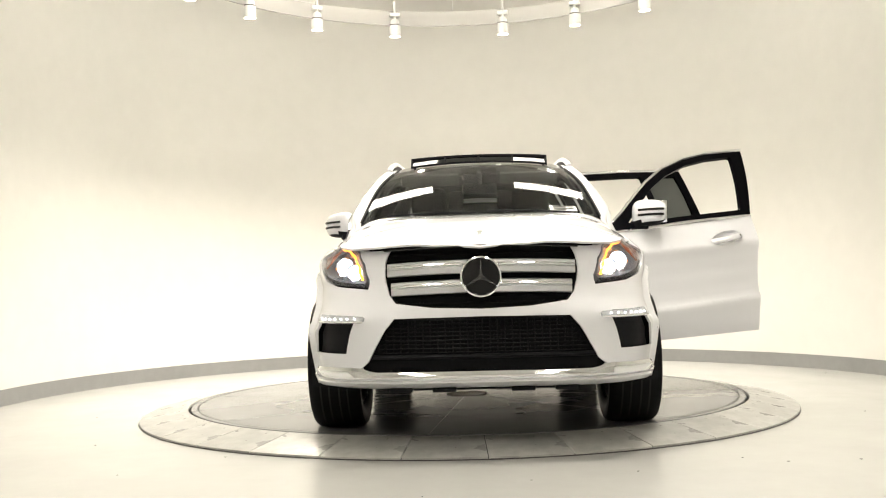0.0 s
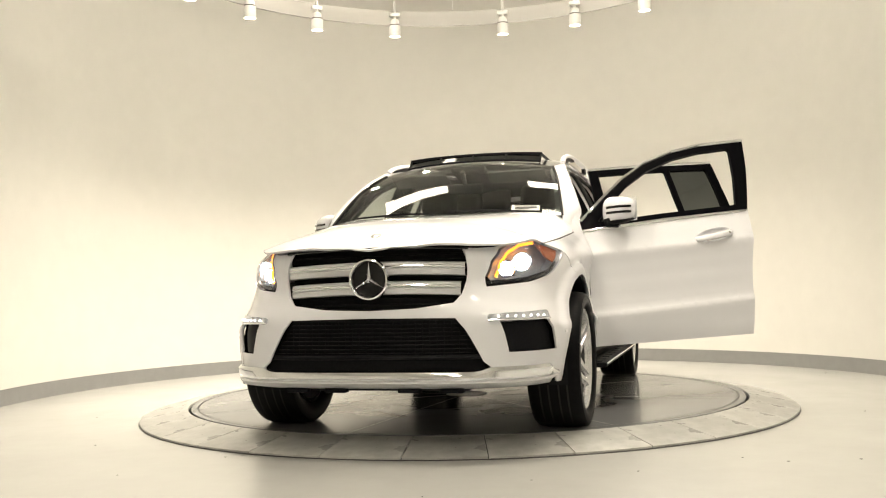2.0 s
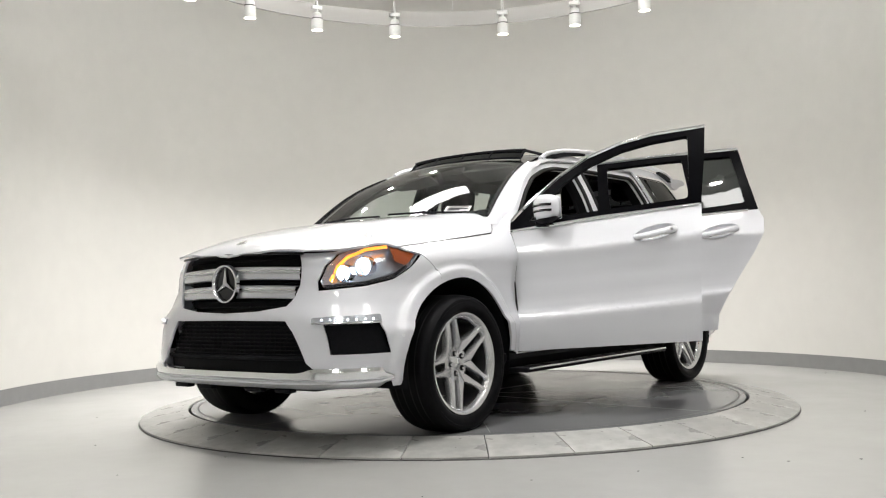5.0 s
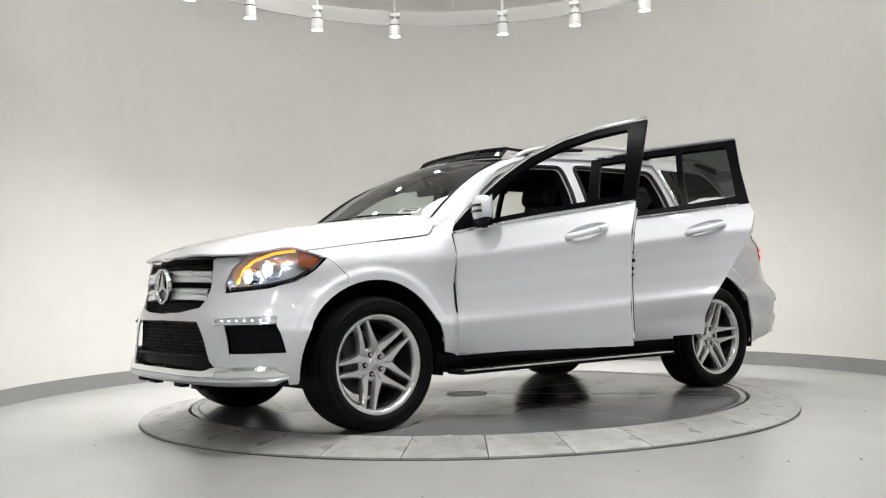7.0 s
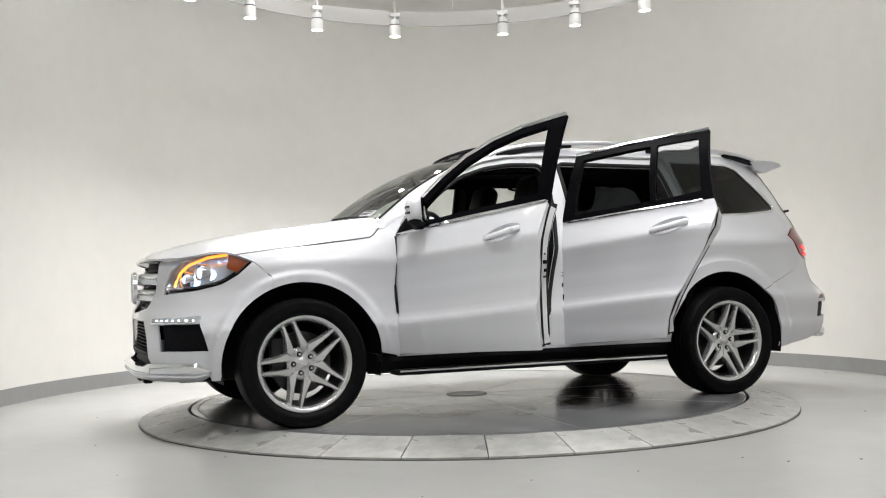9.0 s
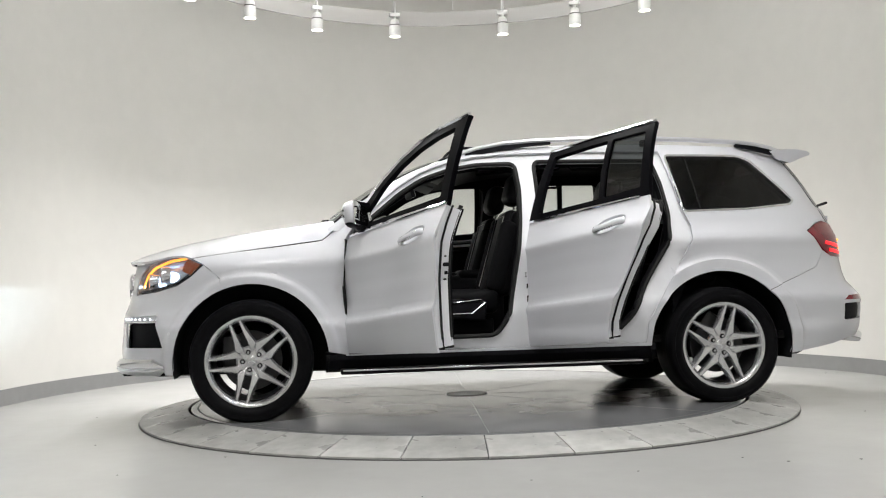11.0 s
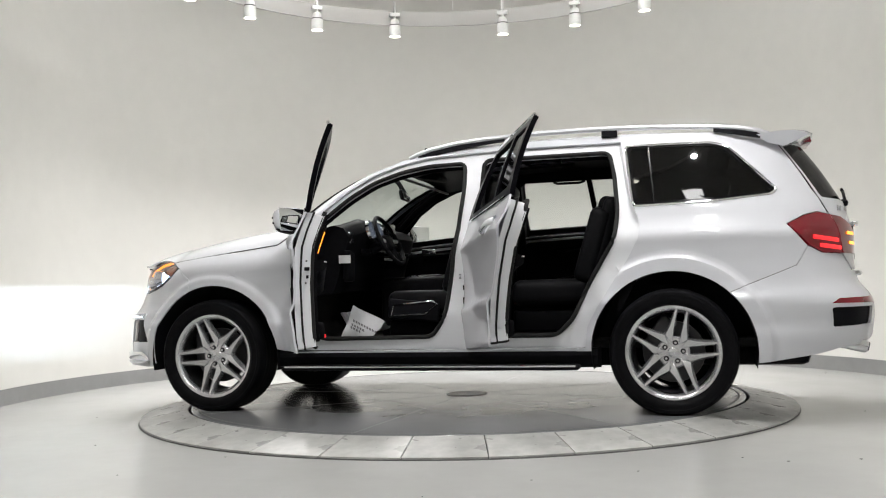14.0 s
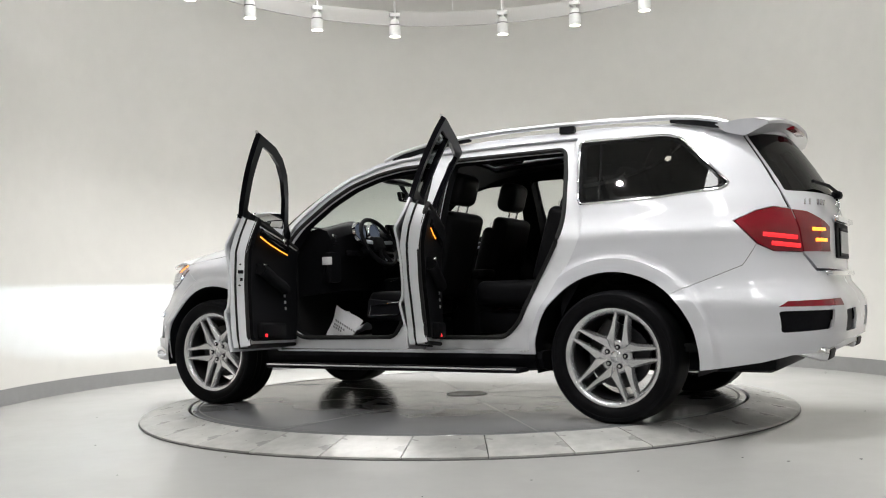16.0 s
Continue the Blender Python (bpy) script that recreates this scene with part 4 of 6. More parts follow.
    box(bm, (-4.215, 0, 1.145), (0.035, 0.62, 0.035), 0.01)
    part("handle_bar", bm, CHROME, tg, "chrome bar over the plate recess")
    bm = bmesh.new()
    box(bm, (-4.202, 0, 1.02), (0.014, 0.50, 0.21), 0.006)
    box(bm, (-4.21, 0, 1.01), (0.012, 0.34, 0.17), 0.004)
    pl = part("plate_holder", bm, BLACK, tg, "black number plate holder")
    bm = bmesh.new()
    box(bm, (-4.218, 0, 1.01), (0.006, 0.30, 0.13), 0.002)
    part("blank_plate", bm, SHEET, tg, "plain pale plate")
    bm = bmesh.new()
    lathe(bm, [(0.0, 0.004), (0.036, 0.004), (0.036, 0.010), (0.046, 0.012), (0.050, 0.006), (0.050, 0.0)], 28, "Y")
    bmesh.ops.transform(bm, matrix=pose(-4.183, 0, 1.235, 0, 0, 90), verts=bm.verts)
    part("round_badge", bm, CHROME, tg, "round chrome badge")
    for k, w in enumerate((0.03, 0.022, 0.0, 0.028, 0.028, 0.028)):
        if w:
            x, y, z = body(qy(0.52 - 0.036 * k, 1.235, True), 1.235)
            bm = bmesh.new()
            box(bm, (x - 0.003, y, z), (0.008, w, 0.034), 0.002)
            part("badge_bar", bm, CHROME, tg, "small chrome bar of a badge")
    # tail lamps
    for s in (1, -1):
        lamp = part("tail_lamp", sheet(X(*TAIL_LAMP), inset(-0.006), (), 0.04, 0.03, None, s), RED_LENS, car, "red wraparound tail lamp")
        q0 = [(qx(-4.086, 0.950), 0.950), (4.645, 0.950), (4.66, 1.09), (4.60, 1.135), (4.53, 1.178), (qx(-4.027, 1.19), 1.188), (qx(-4.071, 1.06), 1.06)]
        part("tail_lamp_inner", sheet(q0, inset(-0.006), (), 0.05, 0.03, None, s), RED_LENS, lamp, "red inner tail lamp on the tailgate")
        for z0, a, b in ((1.030, -3.90, -4.055), (0.985, -3.94, -4.068)):
            pts = [inset(-0.008)(qx(x, z0 + 0.03 * (x + 4.04) / -0.14 * -1), z0 + 0.02 * (x + 4.04) / 0.14) for x in np.linspace(a, b, 10)]
            part("tail_light_bar", tube(bmesh.new(), [(x, y * s, z) for x, y, z in pts], 0.012, 8, 0.4), RED_GLOW, lamp, "glowing red light bar")
        for z0 in (1.075, 1.015):
            pts = [inset(-0.008)(qy(y, z0, True), z0) for y in np.linspace(0.56, 0.44, 6)]
            part("tail_light_bar", tube(bmesh.new(), [(x, y * s, z) for x, y, z in pts], 0.010, 8, 0.4), AMBER_GLOW, lamp, "glowing orange light bar")
    # underbody
    bm = bmesh.new()
    box(bm, (-1.6, 0, 0.33), (4.6, 1.0, 0.14), 0.05)
    box(bm, (-1.55, 0, 0.36), (1.9, 1.5, 0.12), 0.03)
    for x in (0.0, REAR_X):
        cyl(bm, (x, -0.7, WHEEL_Z - 0.02), (x, 0.7, WHEEL_Z - 0.02), 0.05, segs=10)
    part("underbody", bm, BLACK, car, "dark underbody")
    return bumper


def build_nose(car, bumper):
    """Grille, star, intakes, lamps and the chrome lip."""
    def xf(y, z, d=0.0):
        x, yy, z = body(qy(abs(y), z), z)
        return Vector((x - d, y, z))
    gr = [(0, 0.694), (0.25, 0.702), (0.432, 0.727), (0.47, 0.77), (0.488, 0.83), (0.515, 0.982), (0.50, 1.0), (0.25, 1.018), (0, 1.02)]
    gr = gr + [(-y, z) for y, z in gr[-2:0:-1]]
    grille = part("grille", sheet(gr, lambda y, z: xf(y, z, 0.075), (), 0.08, 0.01), BLACK, car, "black grille with silver bars and a large round star badge")
    bm = bmesh.new()
    for k in range(9):
        z = 0.72 + 0.032 * k
        w = lerp(z, [(0.70, 0.3), (0.73, 0.42), (0.83, 0.47), (1.0, 0.49)])
        tube(bm, [tuple(xf(y, z, 0.062)) for y in np.linspace(-w, w, 12)], 0.006, 6, 1.5)
    part("grille_mesh", bm, BLACK, grille)
    for zc, w in ((0.895, 0.485), (0.795, 0.465)):
        bm = bmesh.new()
        rows = []
        for y in np.linspace(-w, w, 31):
            zz = zc + 0.012 * (1 - (y / w) ** 2)
            rows.append([bm.verts.new(xf(y, zc, d) + Vector((0, 0, zz - zc + dz))) for d, dz in ((0.045, -0.036), (0.010, -0.031), (0.006, -0.004), (0.016, 0.003), (0.011, 0.010), (0.014, 0.031), (0.045, 0.036))])
        for a, b in zip(rows, rows[1:]):
            for k in range(6):
                bm.faces.new((a[k], b[k], b[k + 1], a[k + 1]))
        bmesh.ops.recalc_face_normals(bm, faces=bm.faces)
        part("grille_bar", bm, SILVER, grille, "silver grille bar with a chrome ridge")
        bm = tube(bmesh.new(), [tuple(xf(y, zc, 0.011) + Vector((0, 0, 0.014 + 0.012 * (1 - (y / w) ** 2)))) for y in np.linspace(-w, w, 25)], 0.006, 6)
        part("chrome_ridge", bm, CHROME, grille, "chrome ridge")
    bm = tube(bmesh.new(), [tuple(xf(y, 1.0, 0.006) + Vector((0, 0, 0.010 * (1 - (y / 0.49) ** 2)))) for y in np.linspace(-0.5, 0.5, 25)], 0.007, 6)
    part("grille_frame", bm, GLOSS, grille)
    # badge
    star = Matrix.Translation((0.872, 0, 0.852)) @ pose(0, 0, 0, 0, 0, -90)
    bm = bmesh.new()
    lathe(bm, [(0.088, 0.0), (0.090, 0.018), (0.097, 0.026), (0.104, 0.022), (0.107, 0.0)], 56, "Y")
    bmesh.ops.transform(bm, matrix=star, verts=bm.verts)
    badge = part("badge_ring", bm, CHROME, grille, "large round chrome badge")
    bm = bmesh.new()
    lathe(bm, [(0.0, 0.004), (0.09, 0.004)], 48, "Y")
    bmesh.ops.transform(bm, matrix=star, verts=bm.verts)
    part("badge_plate", bm, GLOSS, grille)
    bm = bmesh.new()
    hub = bm.verts.new((0, 0.030, 0))
    out = []
    for k in range(6):
        a = radians(90 + 60 * k)
        r = 0.091 if k % 2 == 0 else 0.013
        out.append(bm.verts.new((r * math.cos(a), 0.012, r * math.sin(a))))
    for k in range(6):
        bm.faces.new((hub, out[k], out[(k + 1) % 6]))
    bmesh.ops.recalc_face_normals(bm, faces=bm.faces)
    bmesh.ops.transform(bm, matrix=star, verts=bm.verts)
    part("badge_star", bm, CHROME, grille, "three-pointed chrome shape", smooth=False)
    # bonnet badge
    bm = bmesh.new()
    lathe(bm, [(0.0, 0.003), (0.026, 0.003), (0.03, 0.0)], 24, "Z")
    bmesh.ops.transform(bm, matrix=pose(0.76, 0, hood_z(0.76, 0) + 0.004, 0, 24, 0), verts=bm.verts)
    part("bonnet_badge", bm, CHROME, car, "small round bonnet badge")
    # lower intake
    lo = [(0, 0.652), (0.452, 0.648), (0.585, 0.43), (0.575, 0.385), (0, 0.385)]
    lo = lo + [(-y, z) for y, z in lo[-2:0:-1]]
    intake = part("lower_intake", sheet(lo, lambda y, z: xf(y, z, 0.05), (), 0.08, 0.01), BLACK, bumper, "wide black lower air intake")
    bm = bmesh.new()
    for k in range(9):
        z = 0.47 + 0.021 * k
        w = lerp(z, [(0.43, 0.575), (0.64, 0.45)])
        tube(bm, [tuple(xf(y, z, 0.040)) for y in np.linspace(-w, w, 14)], 0.0045, 6, 1.4)
    for k in range(-14, 15):
        y = 0.038 * k
        zt = lerp(abs(y), [(0.45, 0.64), (0.575, 0.44)])
        if zt > 0.5:
            tube(bm, [tuple(xf(y, z, 0.042)) for z in (0.46, 0.55, zt)], 0.003, 5)
    part("intake_mesh", bm, BLACK, bumper)
    bm = tube(bmesh.new(), [tuple(xf(y, 0.452, 0.03)) for y in np.linspace(-0.57, 0.57, 17)], 0.012, 8)
    part("intake_bar", bm, BLACK, bumper)
    # chrome and white lip under the bumper, swept round the nose
    q_end = qx(0.535, 0.37)
    for name, ml, lab, prof in (("chrome_lip", CHROME, "polished chrome lip", ((-0.01, 0.404), (0.016, 0.402), (0.030, 0.385), (0.030, 0.352), (0.020, 0.338), (-0.01, 0.338))),
                                ("lower_lip", SILVER, "silver lower lip", ((-0.01, 0.337), (0.026, 0.337), (0.034, 0.325), (0.022, 0.303), (-0.03, 0.292)))):
        bm = bmesh.new()
        rows = []
        for u in np.linspace(-1, 1, 61):
            q = abs(u) * q_end
            fade = smooth01((1 - abs(u)) / 0.07)
            dip = 0.022 * smooth01((0.62 - abs(u)) / 0.08)
            row = []
            for d, z in prof:
                zz = (z - dip * (z > 0.38)) if name == "chrome_lip" else z
                zz = 0.345 + (zz - 0.345) * (0.25 + 0.75 * fade)
                x, y, _ = inset(-d * (0.35 + 0.65 * fade))(q, zz)
                row.append(bm.verts.new((x, y * (1 if u >= 0 else -1), zz)))
            rows.append(row)
        for p, w in zip(rows, rows[1:]):
            for k in range(len(prof) - 1):
                bm.faces.new((p[k], w[k], w[k + 1], p[k + 1]))
        bmesh.ops.recalc_face_normals(bm, faces=bm.faces)
        part(name, bm, ml, bumper, lab)
    for y0 in (-0.42, -0.2, 0.2, 0.42):
        bm = bmesh.new()
        box(bm, tuple(xf(y0, 0.285, 0.02)), (0.05, 0.12, 0.025), 0.006)
        part("skid_tab", bm, BLACK, bumper)
    for s in (1, -1):
        vent = Y((0.665, 0.668), (0.66, 0.640), (0.675, 0.600), (0.705, 0.472)) + X((0.547, 0.472), (0.59, 0.615), (0.585, 0.672))
        part("side_intake", sheet(vent, inset(0.035), (), 0.05, 0.01, None, s), BLACK, bumper, "black side air intake")
        bar = rounded(Y((0.60, 0.662), (0.61, 0.630)) + X((0.586, 0.635), (0.578, 0.676)), 0.01)
        drl = part("daytime_lamp", sheet(bar, inset(-0.008), (), 0.05, 0.03, None, s), LAMP_TUB, bumper, "chrome daytime running lamp strip")
        pts = [inset(-0.010)(q, 0.634) for q in np.linspace(qy(0.61, 0.634), qx(0.588, 0.636), 14)]
        part("lamp_trim", tube(bmesh.new(), [(x, y * s, z) for x, y, z in pts], 0.005, 6), CHROME, drl, "chrome edge")
        for k in range(7):
            q = lerp(k, [(0, qy(0.64, 0.65) + 0.01), (6, qx(0.605, 0.652) - 0.012)])
            x, y, z = inset(-0.009)(q, 0.651)
            bm = bmesh.new()
            bmesh.ops.create_icosphere(bm, subdivisions=2, radius=0.006, matrix=Matrix.Translation((x, y * s, z)))
            part("light_diode", bm, DRL_GLOW, drl)
        # parking sensor
        x, y, z = body(qx(0.50, 0.56), 0.56)
        bm = bmesh.new()
        cyl(bm, (x - 0.004, (y - 0.008) * s, z), (x + 0.001, (y + 0.0015) * s, z), 0.009, segs=14)
        part("parking_sensor", bm, JAMB, bumper)
        # headlamp
        hl = X(*HEAD_LAMP)
        tub = part("headlamp", sheet(hl, inset(0.085), (), 0.05, 0.01, None, s), LAMP_TUB, car, "clear headlamp with silver inside and amber marker")
        pts_o = [inset(0.0)(q, z) for q, z in dense(hl, 0.05)]
        pts_i = [inset(0.09)(q, z) for q, z in dense(hl, 0.05)]
        bm = bmesh.new()
        a = [bm.verts.new((x, y * s, z)) for x, y, z in pts_o]
        b = [bm.verts.new((x, y * s, z)) for x, y, z in pts_i]
        for k in range(len(a)):
            j = (k + 1) % len(a)
            bm.faces.new((a[k], a[j], b[j], b[k]))
        bmesh.ops.recalc_face_normals(bm, faces=bm.faces)
        part("headlamp_wall", bm, LAMP_TUB, tub)
        pane(hl, inset(-0.002), LENS, tub, "headlamp_lens", s, 0.05)
        # amber marker along the upper and inner edge, dark reflector at the tip
        line = [(0.42, 1.030), (0.53, 1.016), (0.635, 0.975), (0.69, 0.92), (0.718, 0.85)]
        pts = [inset(0.022)(qx(*p), p[1]) for p in [(lerp(t, [(k, v[0]) for k, v in enumerate(line)]), lerp(t, [(k, v[1]) for k, v in enumerate(line)])) for t in np.linspace(0, 4, 20)]]
        part("amber_marker", tube(bmesh.new(), [(x, y * s, z) for x, y, z in pts], 0.0085, 8, 0.6), AMBER_GLOW, tub, "glowing amber marker strip")
        tip = X((0.315, 0.988), (0.41, 1.028), (0.44, 0.95), (0.385, 0.925))
        part("amber_reflector", sheet(tip, inset(0.02), (), 0.05, 0.01, None, s), AMBER_LENS, tub, "dark amber side reflector")
        for k, (x0, z0, r) in enumerate(((0.565, 0.925, 0.042), (0.655, 0.890, 0.036))):
            x, y, z = inset(0.07)(qx(x0, z0), z0)
            bm = bmesh.new()
            lathe(bm, [(r, 0.0), (r + 0.004, 0.05), (r + 0.010, 0.056), (r + 0.012, 0.045), (r + 0.012, 0.0)], 28, "Y")
            bmesh.ops.transform(bm, matrix=pose(x, y * s, z, 0, 0, -90 + s * 12), verts=bm.verts)
            part("projector_ring", bm, CHROME, tub, "chrome projector ring")
            bm = bmesh.new()
            lathe(bm, [(0.0, 0.036), (r * 0.4, 0.033), (r * 0.7, 0.022), (r * 0.82, 0.006)], 24, "Y")
            bmesh.ops.transform(bm, matrix=pose(x, y * s, z, 0, 0, -90 + s * 12), verts=bm.verts)
            part("projector_lens", bm, LAMP_SOFT, tub, "glowing bluish-white projector lens")
            bm = bmesh.new()
            lathe(bm, [(r * 0.82, 0.006), (r * 0.99, 0.006)], 24, "Y")
            bmesh.ops.transform(bm, matrix=pose(x, y * s, z, 0, 0, -90 + s * 12), verts=bm.verts)
            part("projector_bulb", bm, LAMP_BEAM, tub, "glaring ring deep in the projector")
        # low beam: a slim source in a black box under a shade, with a level upper cut-off
        x, y, z = inset(0.048)(qx(0.655, 0.862), 0.862)
        c = Vector((x, y * s, z))
        bm = bmesh.new()
        bm.faces.new([bm.verts.new(c + Vector((0.002, dy, dz))) for dy, dz in ((-0.016, -0.0013), (0.016, -0.0013), (0.016, 0.0), (-0.016, 0.0))])
        part("beam_source", bm, BEAM_CHIP, tub, "very bright small light source", smooth=False)
        bm = bmesh.new()
        box(bm, c + Vector((0.021, 0, 0.0015)), (0.042, 0.06, 0.002))
        box(bm, c + Vector((0.011, 0, -0.0085)), (0.022, 0.06, 0.002))
        for dy in (-0.029, 0.029):
            box(bm, c + Vector((0.011, dy, -0.0035)), (0.022, 0.002, 0.012))
        box(bm, c + Vector((-0.001, 0, -0.0035)), (0.002, 0.06, 0.012))
        part("beam_shade", bm, BLACK, tub, "black shade box of the low beam", smooth=False)
        # dark bezel along the lower edge
        low = [(0.735, 0.822), (0.66, 0.828), (0.589, 0.838), (0.459, 0.872), (0.385, 0.922)]
        pts = [inset(0.012)(qx(*p), p[1]) for p in [(lerp(t, [(k, v[0]) for k, v in enumerate(low)]), lerp(t, [(k, v[1]) for k, v in enumerate(low)])) for t in np.linspace(0, 4, 20)]]
        part("lamp_bezel", tube(bmesh.new(), [(x, y * s, z) for x, y, z in pts], 0.010, 8, 0.5), BLACK, tub, "dark bezel")


def build_wheel(car):
    """Twin five-spoke alloy wheel at the left front; the wheel's outside looks along +y."""
    w = part("wheel", lathe(bmesh.new(), [(0.255, -0.13), (0.262, -0.10), (0.250, -0.05), (0.252, 0.10), (0.262, 0.118), (0.272, 0.127), (0.284, 0.128), (0.288, 0.120), (0.280, 0.100), (0.262, 0.08), (0.245, 0.02), (0.243, -0.05), (0.25, -0.12)], 72, "Y", closed=True), ALLOY, car, "silver twin-spoke alloy wheel with a low black tyre")
    tyre = [(0.262, -0.115), (0.29, -0.137), (0.33, -0.148), (0.362, -0.145), (0.377, -0.128), (0.383, -0.10), (0.385, -0.05)]
    tyre = tyre + [(0.385, 0.05), (0.383, 0.10), (0.377, 0.128), (0.362, 0.145), (0.345, 0.1475), (0.343, 0.1455), (0.325, 0.148), (0.308, 0.142), (0.293, 0.132), (0.287, 0.118), (0.270, 0.100)]
    part("tyre", lathe(bmesh.new(), tyre, 96, "Y"), RUBBER, w, "low-profile black tyre")
    for h in (-0.075, -0.028, 0.028, 0.075):
        part("tread_groove", lathe(bmesh.new(), [(0.3856, h - 0.005), (0.3862, h), (0.3856, h + 0.005)], 72, "Y"), SEAL, w)
    part("barrel", lathe(bmesh.new(), [(0.244, 0.09), (0.238, 0.03), (0.236, -0.12)], 64, "Y"), RIM_DARK, w)
    # spokes
    for k in range(5):
        bm = bmesh.new()
        for s in (-1, 1):
            def at(r, off, h):
                return Vector((off, h, r))
            sec = []
            for r, i, o, h in ((0.050, 0.012, 0.036, 0.066), (0.075, 0.018, 0.060, 0.076), (0.094, 0.019, 0.078, 0.083), (0.114, 0.0195, 0.0735, 0.088), (0.14, 0.020, 0.066, 0.094), (0.17, 0.0205, 0.060, 0.101), (0.20, 0.0205, 0.056, 0.107), (0.24, 0.021, 0.052, 0.114), (0.262, 0.021, 0.052, 0.118), (0.278, 0.0215, 0.058, 0.121)):
                sec.append([bm.verts.new(at(r, s * d, hh)) for d, hh in ((i, h - 0.045), (i + 0.001, h - 0.010), (i + 0.006, h), (o - 0.013, h), (o - 0.003, h - 0.014), (o, h - 0.045))])
            for a, b in zip(sec, sec[1:]):
                for j in range(6):
                    bm.faces.new((a[j], a[(j + 1) % 6], b[(j + 1) % 6], b[j]))
            bm.faces.new(sec[0]), bm.faces.new(sec[-1])
        box(bm, (0, 0.052, 0.260), (0.050, 0.10, 0.020), 0.006)
        box(bm, (0, 0.046, 0.068), (0.05, 0.036, 0.03), 0.006)
        bmesh.ops.recalc_face_normals(bm, faces=bm.faces)
        bmesh.ops.rotate(bm, verts=bm.verts, cent=(0, 0, 0), matrix=Matrix.Rotation(radians(72 * k + SPOKE_TURN), 3, "Y"))
        part("spoke", bm, ALLOY, w)
    bm = bmesh.new()
    lathe(bm, [(0.0, 0.062), (0.032, 0.062), (0.034, 0.066), (0.045, 0.064), (0.088, 0.066), (0.098, 0.058), (0.10, 0.02), (0.0, 0.02)], 40, "Y")
    part("hub", bm, ALLOY, w)
    bm = bmesh.new()
    lathe(bm, [(0.0, 0.072), (0.028, 0.071), (0.034, 0.066), (0.034, 0.06)], 28, "Y")
    part("centre_cap", bm, ALLOY, w, "grey centre cap")
    bm = bmesh.new()
    for k in range(3):
        a = radians(90 + 120 * k)
        tube(bm, [(0, 0.073, 0), (0.026 * math.cos(a), 0.072, 0.026 * math.sin(a))], 0.0025, 6)
    part("cap_mark", bm, CHROME, w)
    for k in range(5):
        a = radians(72 * k + 90 - SPOKE_TURN)
        bm = bmesh.new()
        c = (0.058 * math.cos(a), 0, 0.058 * math.sin(a))
        cyl(bm, (c[0], 0.062, c[2]), (c[0], 0.068, c[2]), 0.0155, segs=16)
        part("bolt_well", bm, BLACK, w)
        bm = bmesh.new()
        cyl(bm, (c[0], 0.064, c[2]), (c[0], 0.075, c[2]), 0.0085, segs=6)
        part("wheel_bolt", bm, ALLOY, w)
    bm = bmesh.new()
    lathe(bm, [(0.0, 0.0), (0.09, 0.0), (0.185, 0.002), (0.187, -0.008), (0.185, -0.03), (0.0, -0.03)], 48, "Y")
    part("brake_disc", bm, RIM_DARK, w, "grey brake disc")
    bm = bmesh.new()
    box(bm, (0.13, -0.005, 0.06), (0.11, 0.07, 0.2), 0.02)
    part("brake_caliper", bm, RIM_DARK, w)
    w.matrix_basis = pose(0, 0.845, WHEEL_Z)
    for x, s, spin in ((REAR_X, 1, WHEEL_SPIN), (0, -1, 20), (REAR_X, -1, 50)):
        m = pose(x, 0.845 * s, WHEEL_Z, 0, 0, 0 if s > 0 else 180) @ pose(0, 0, 0, 0, spin, 0)
        copy_thing(w, m)


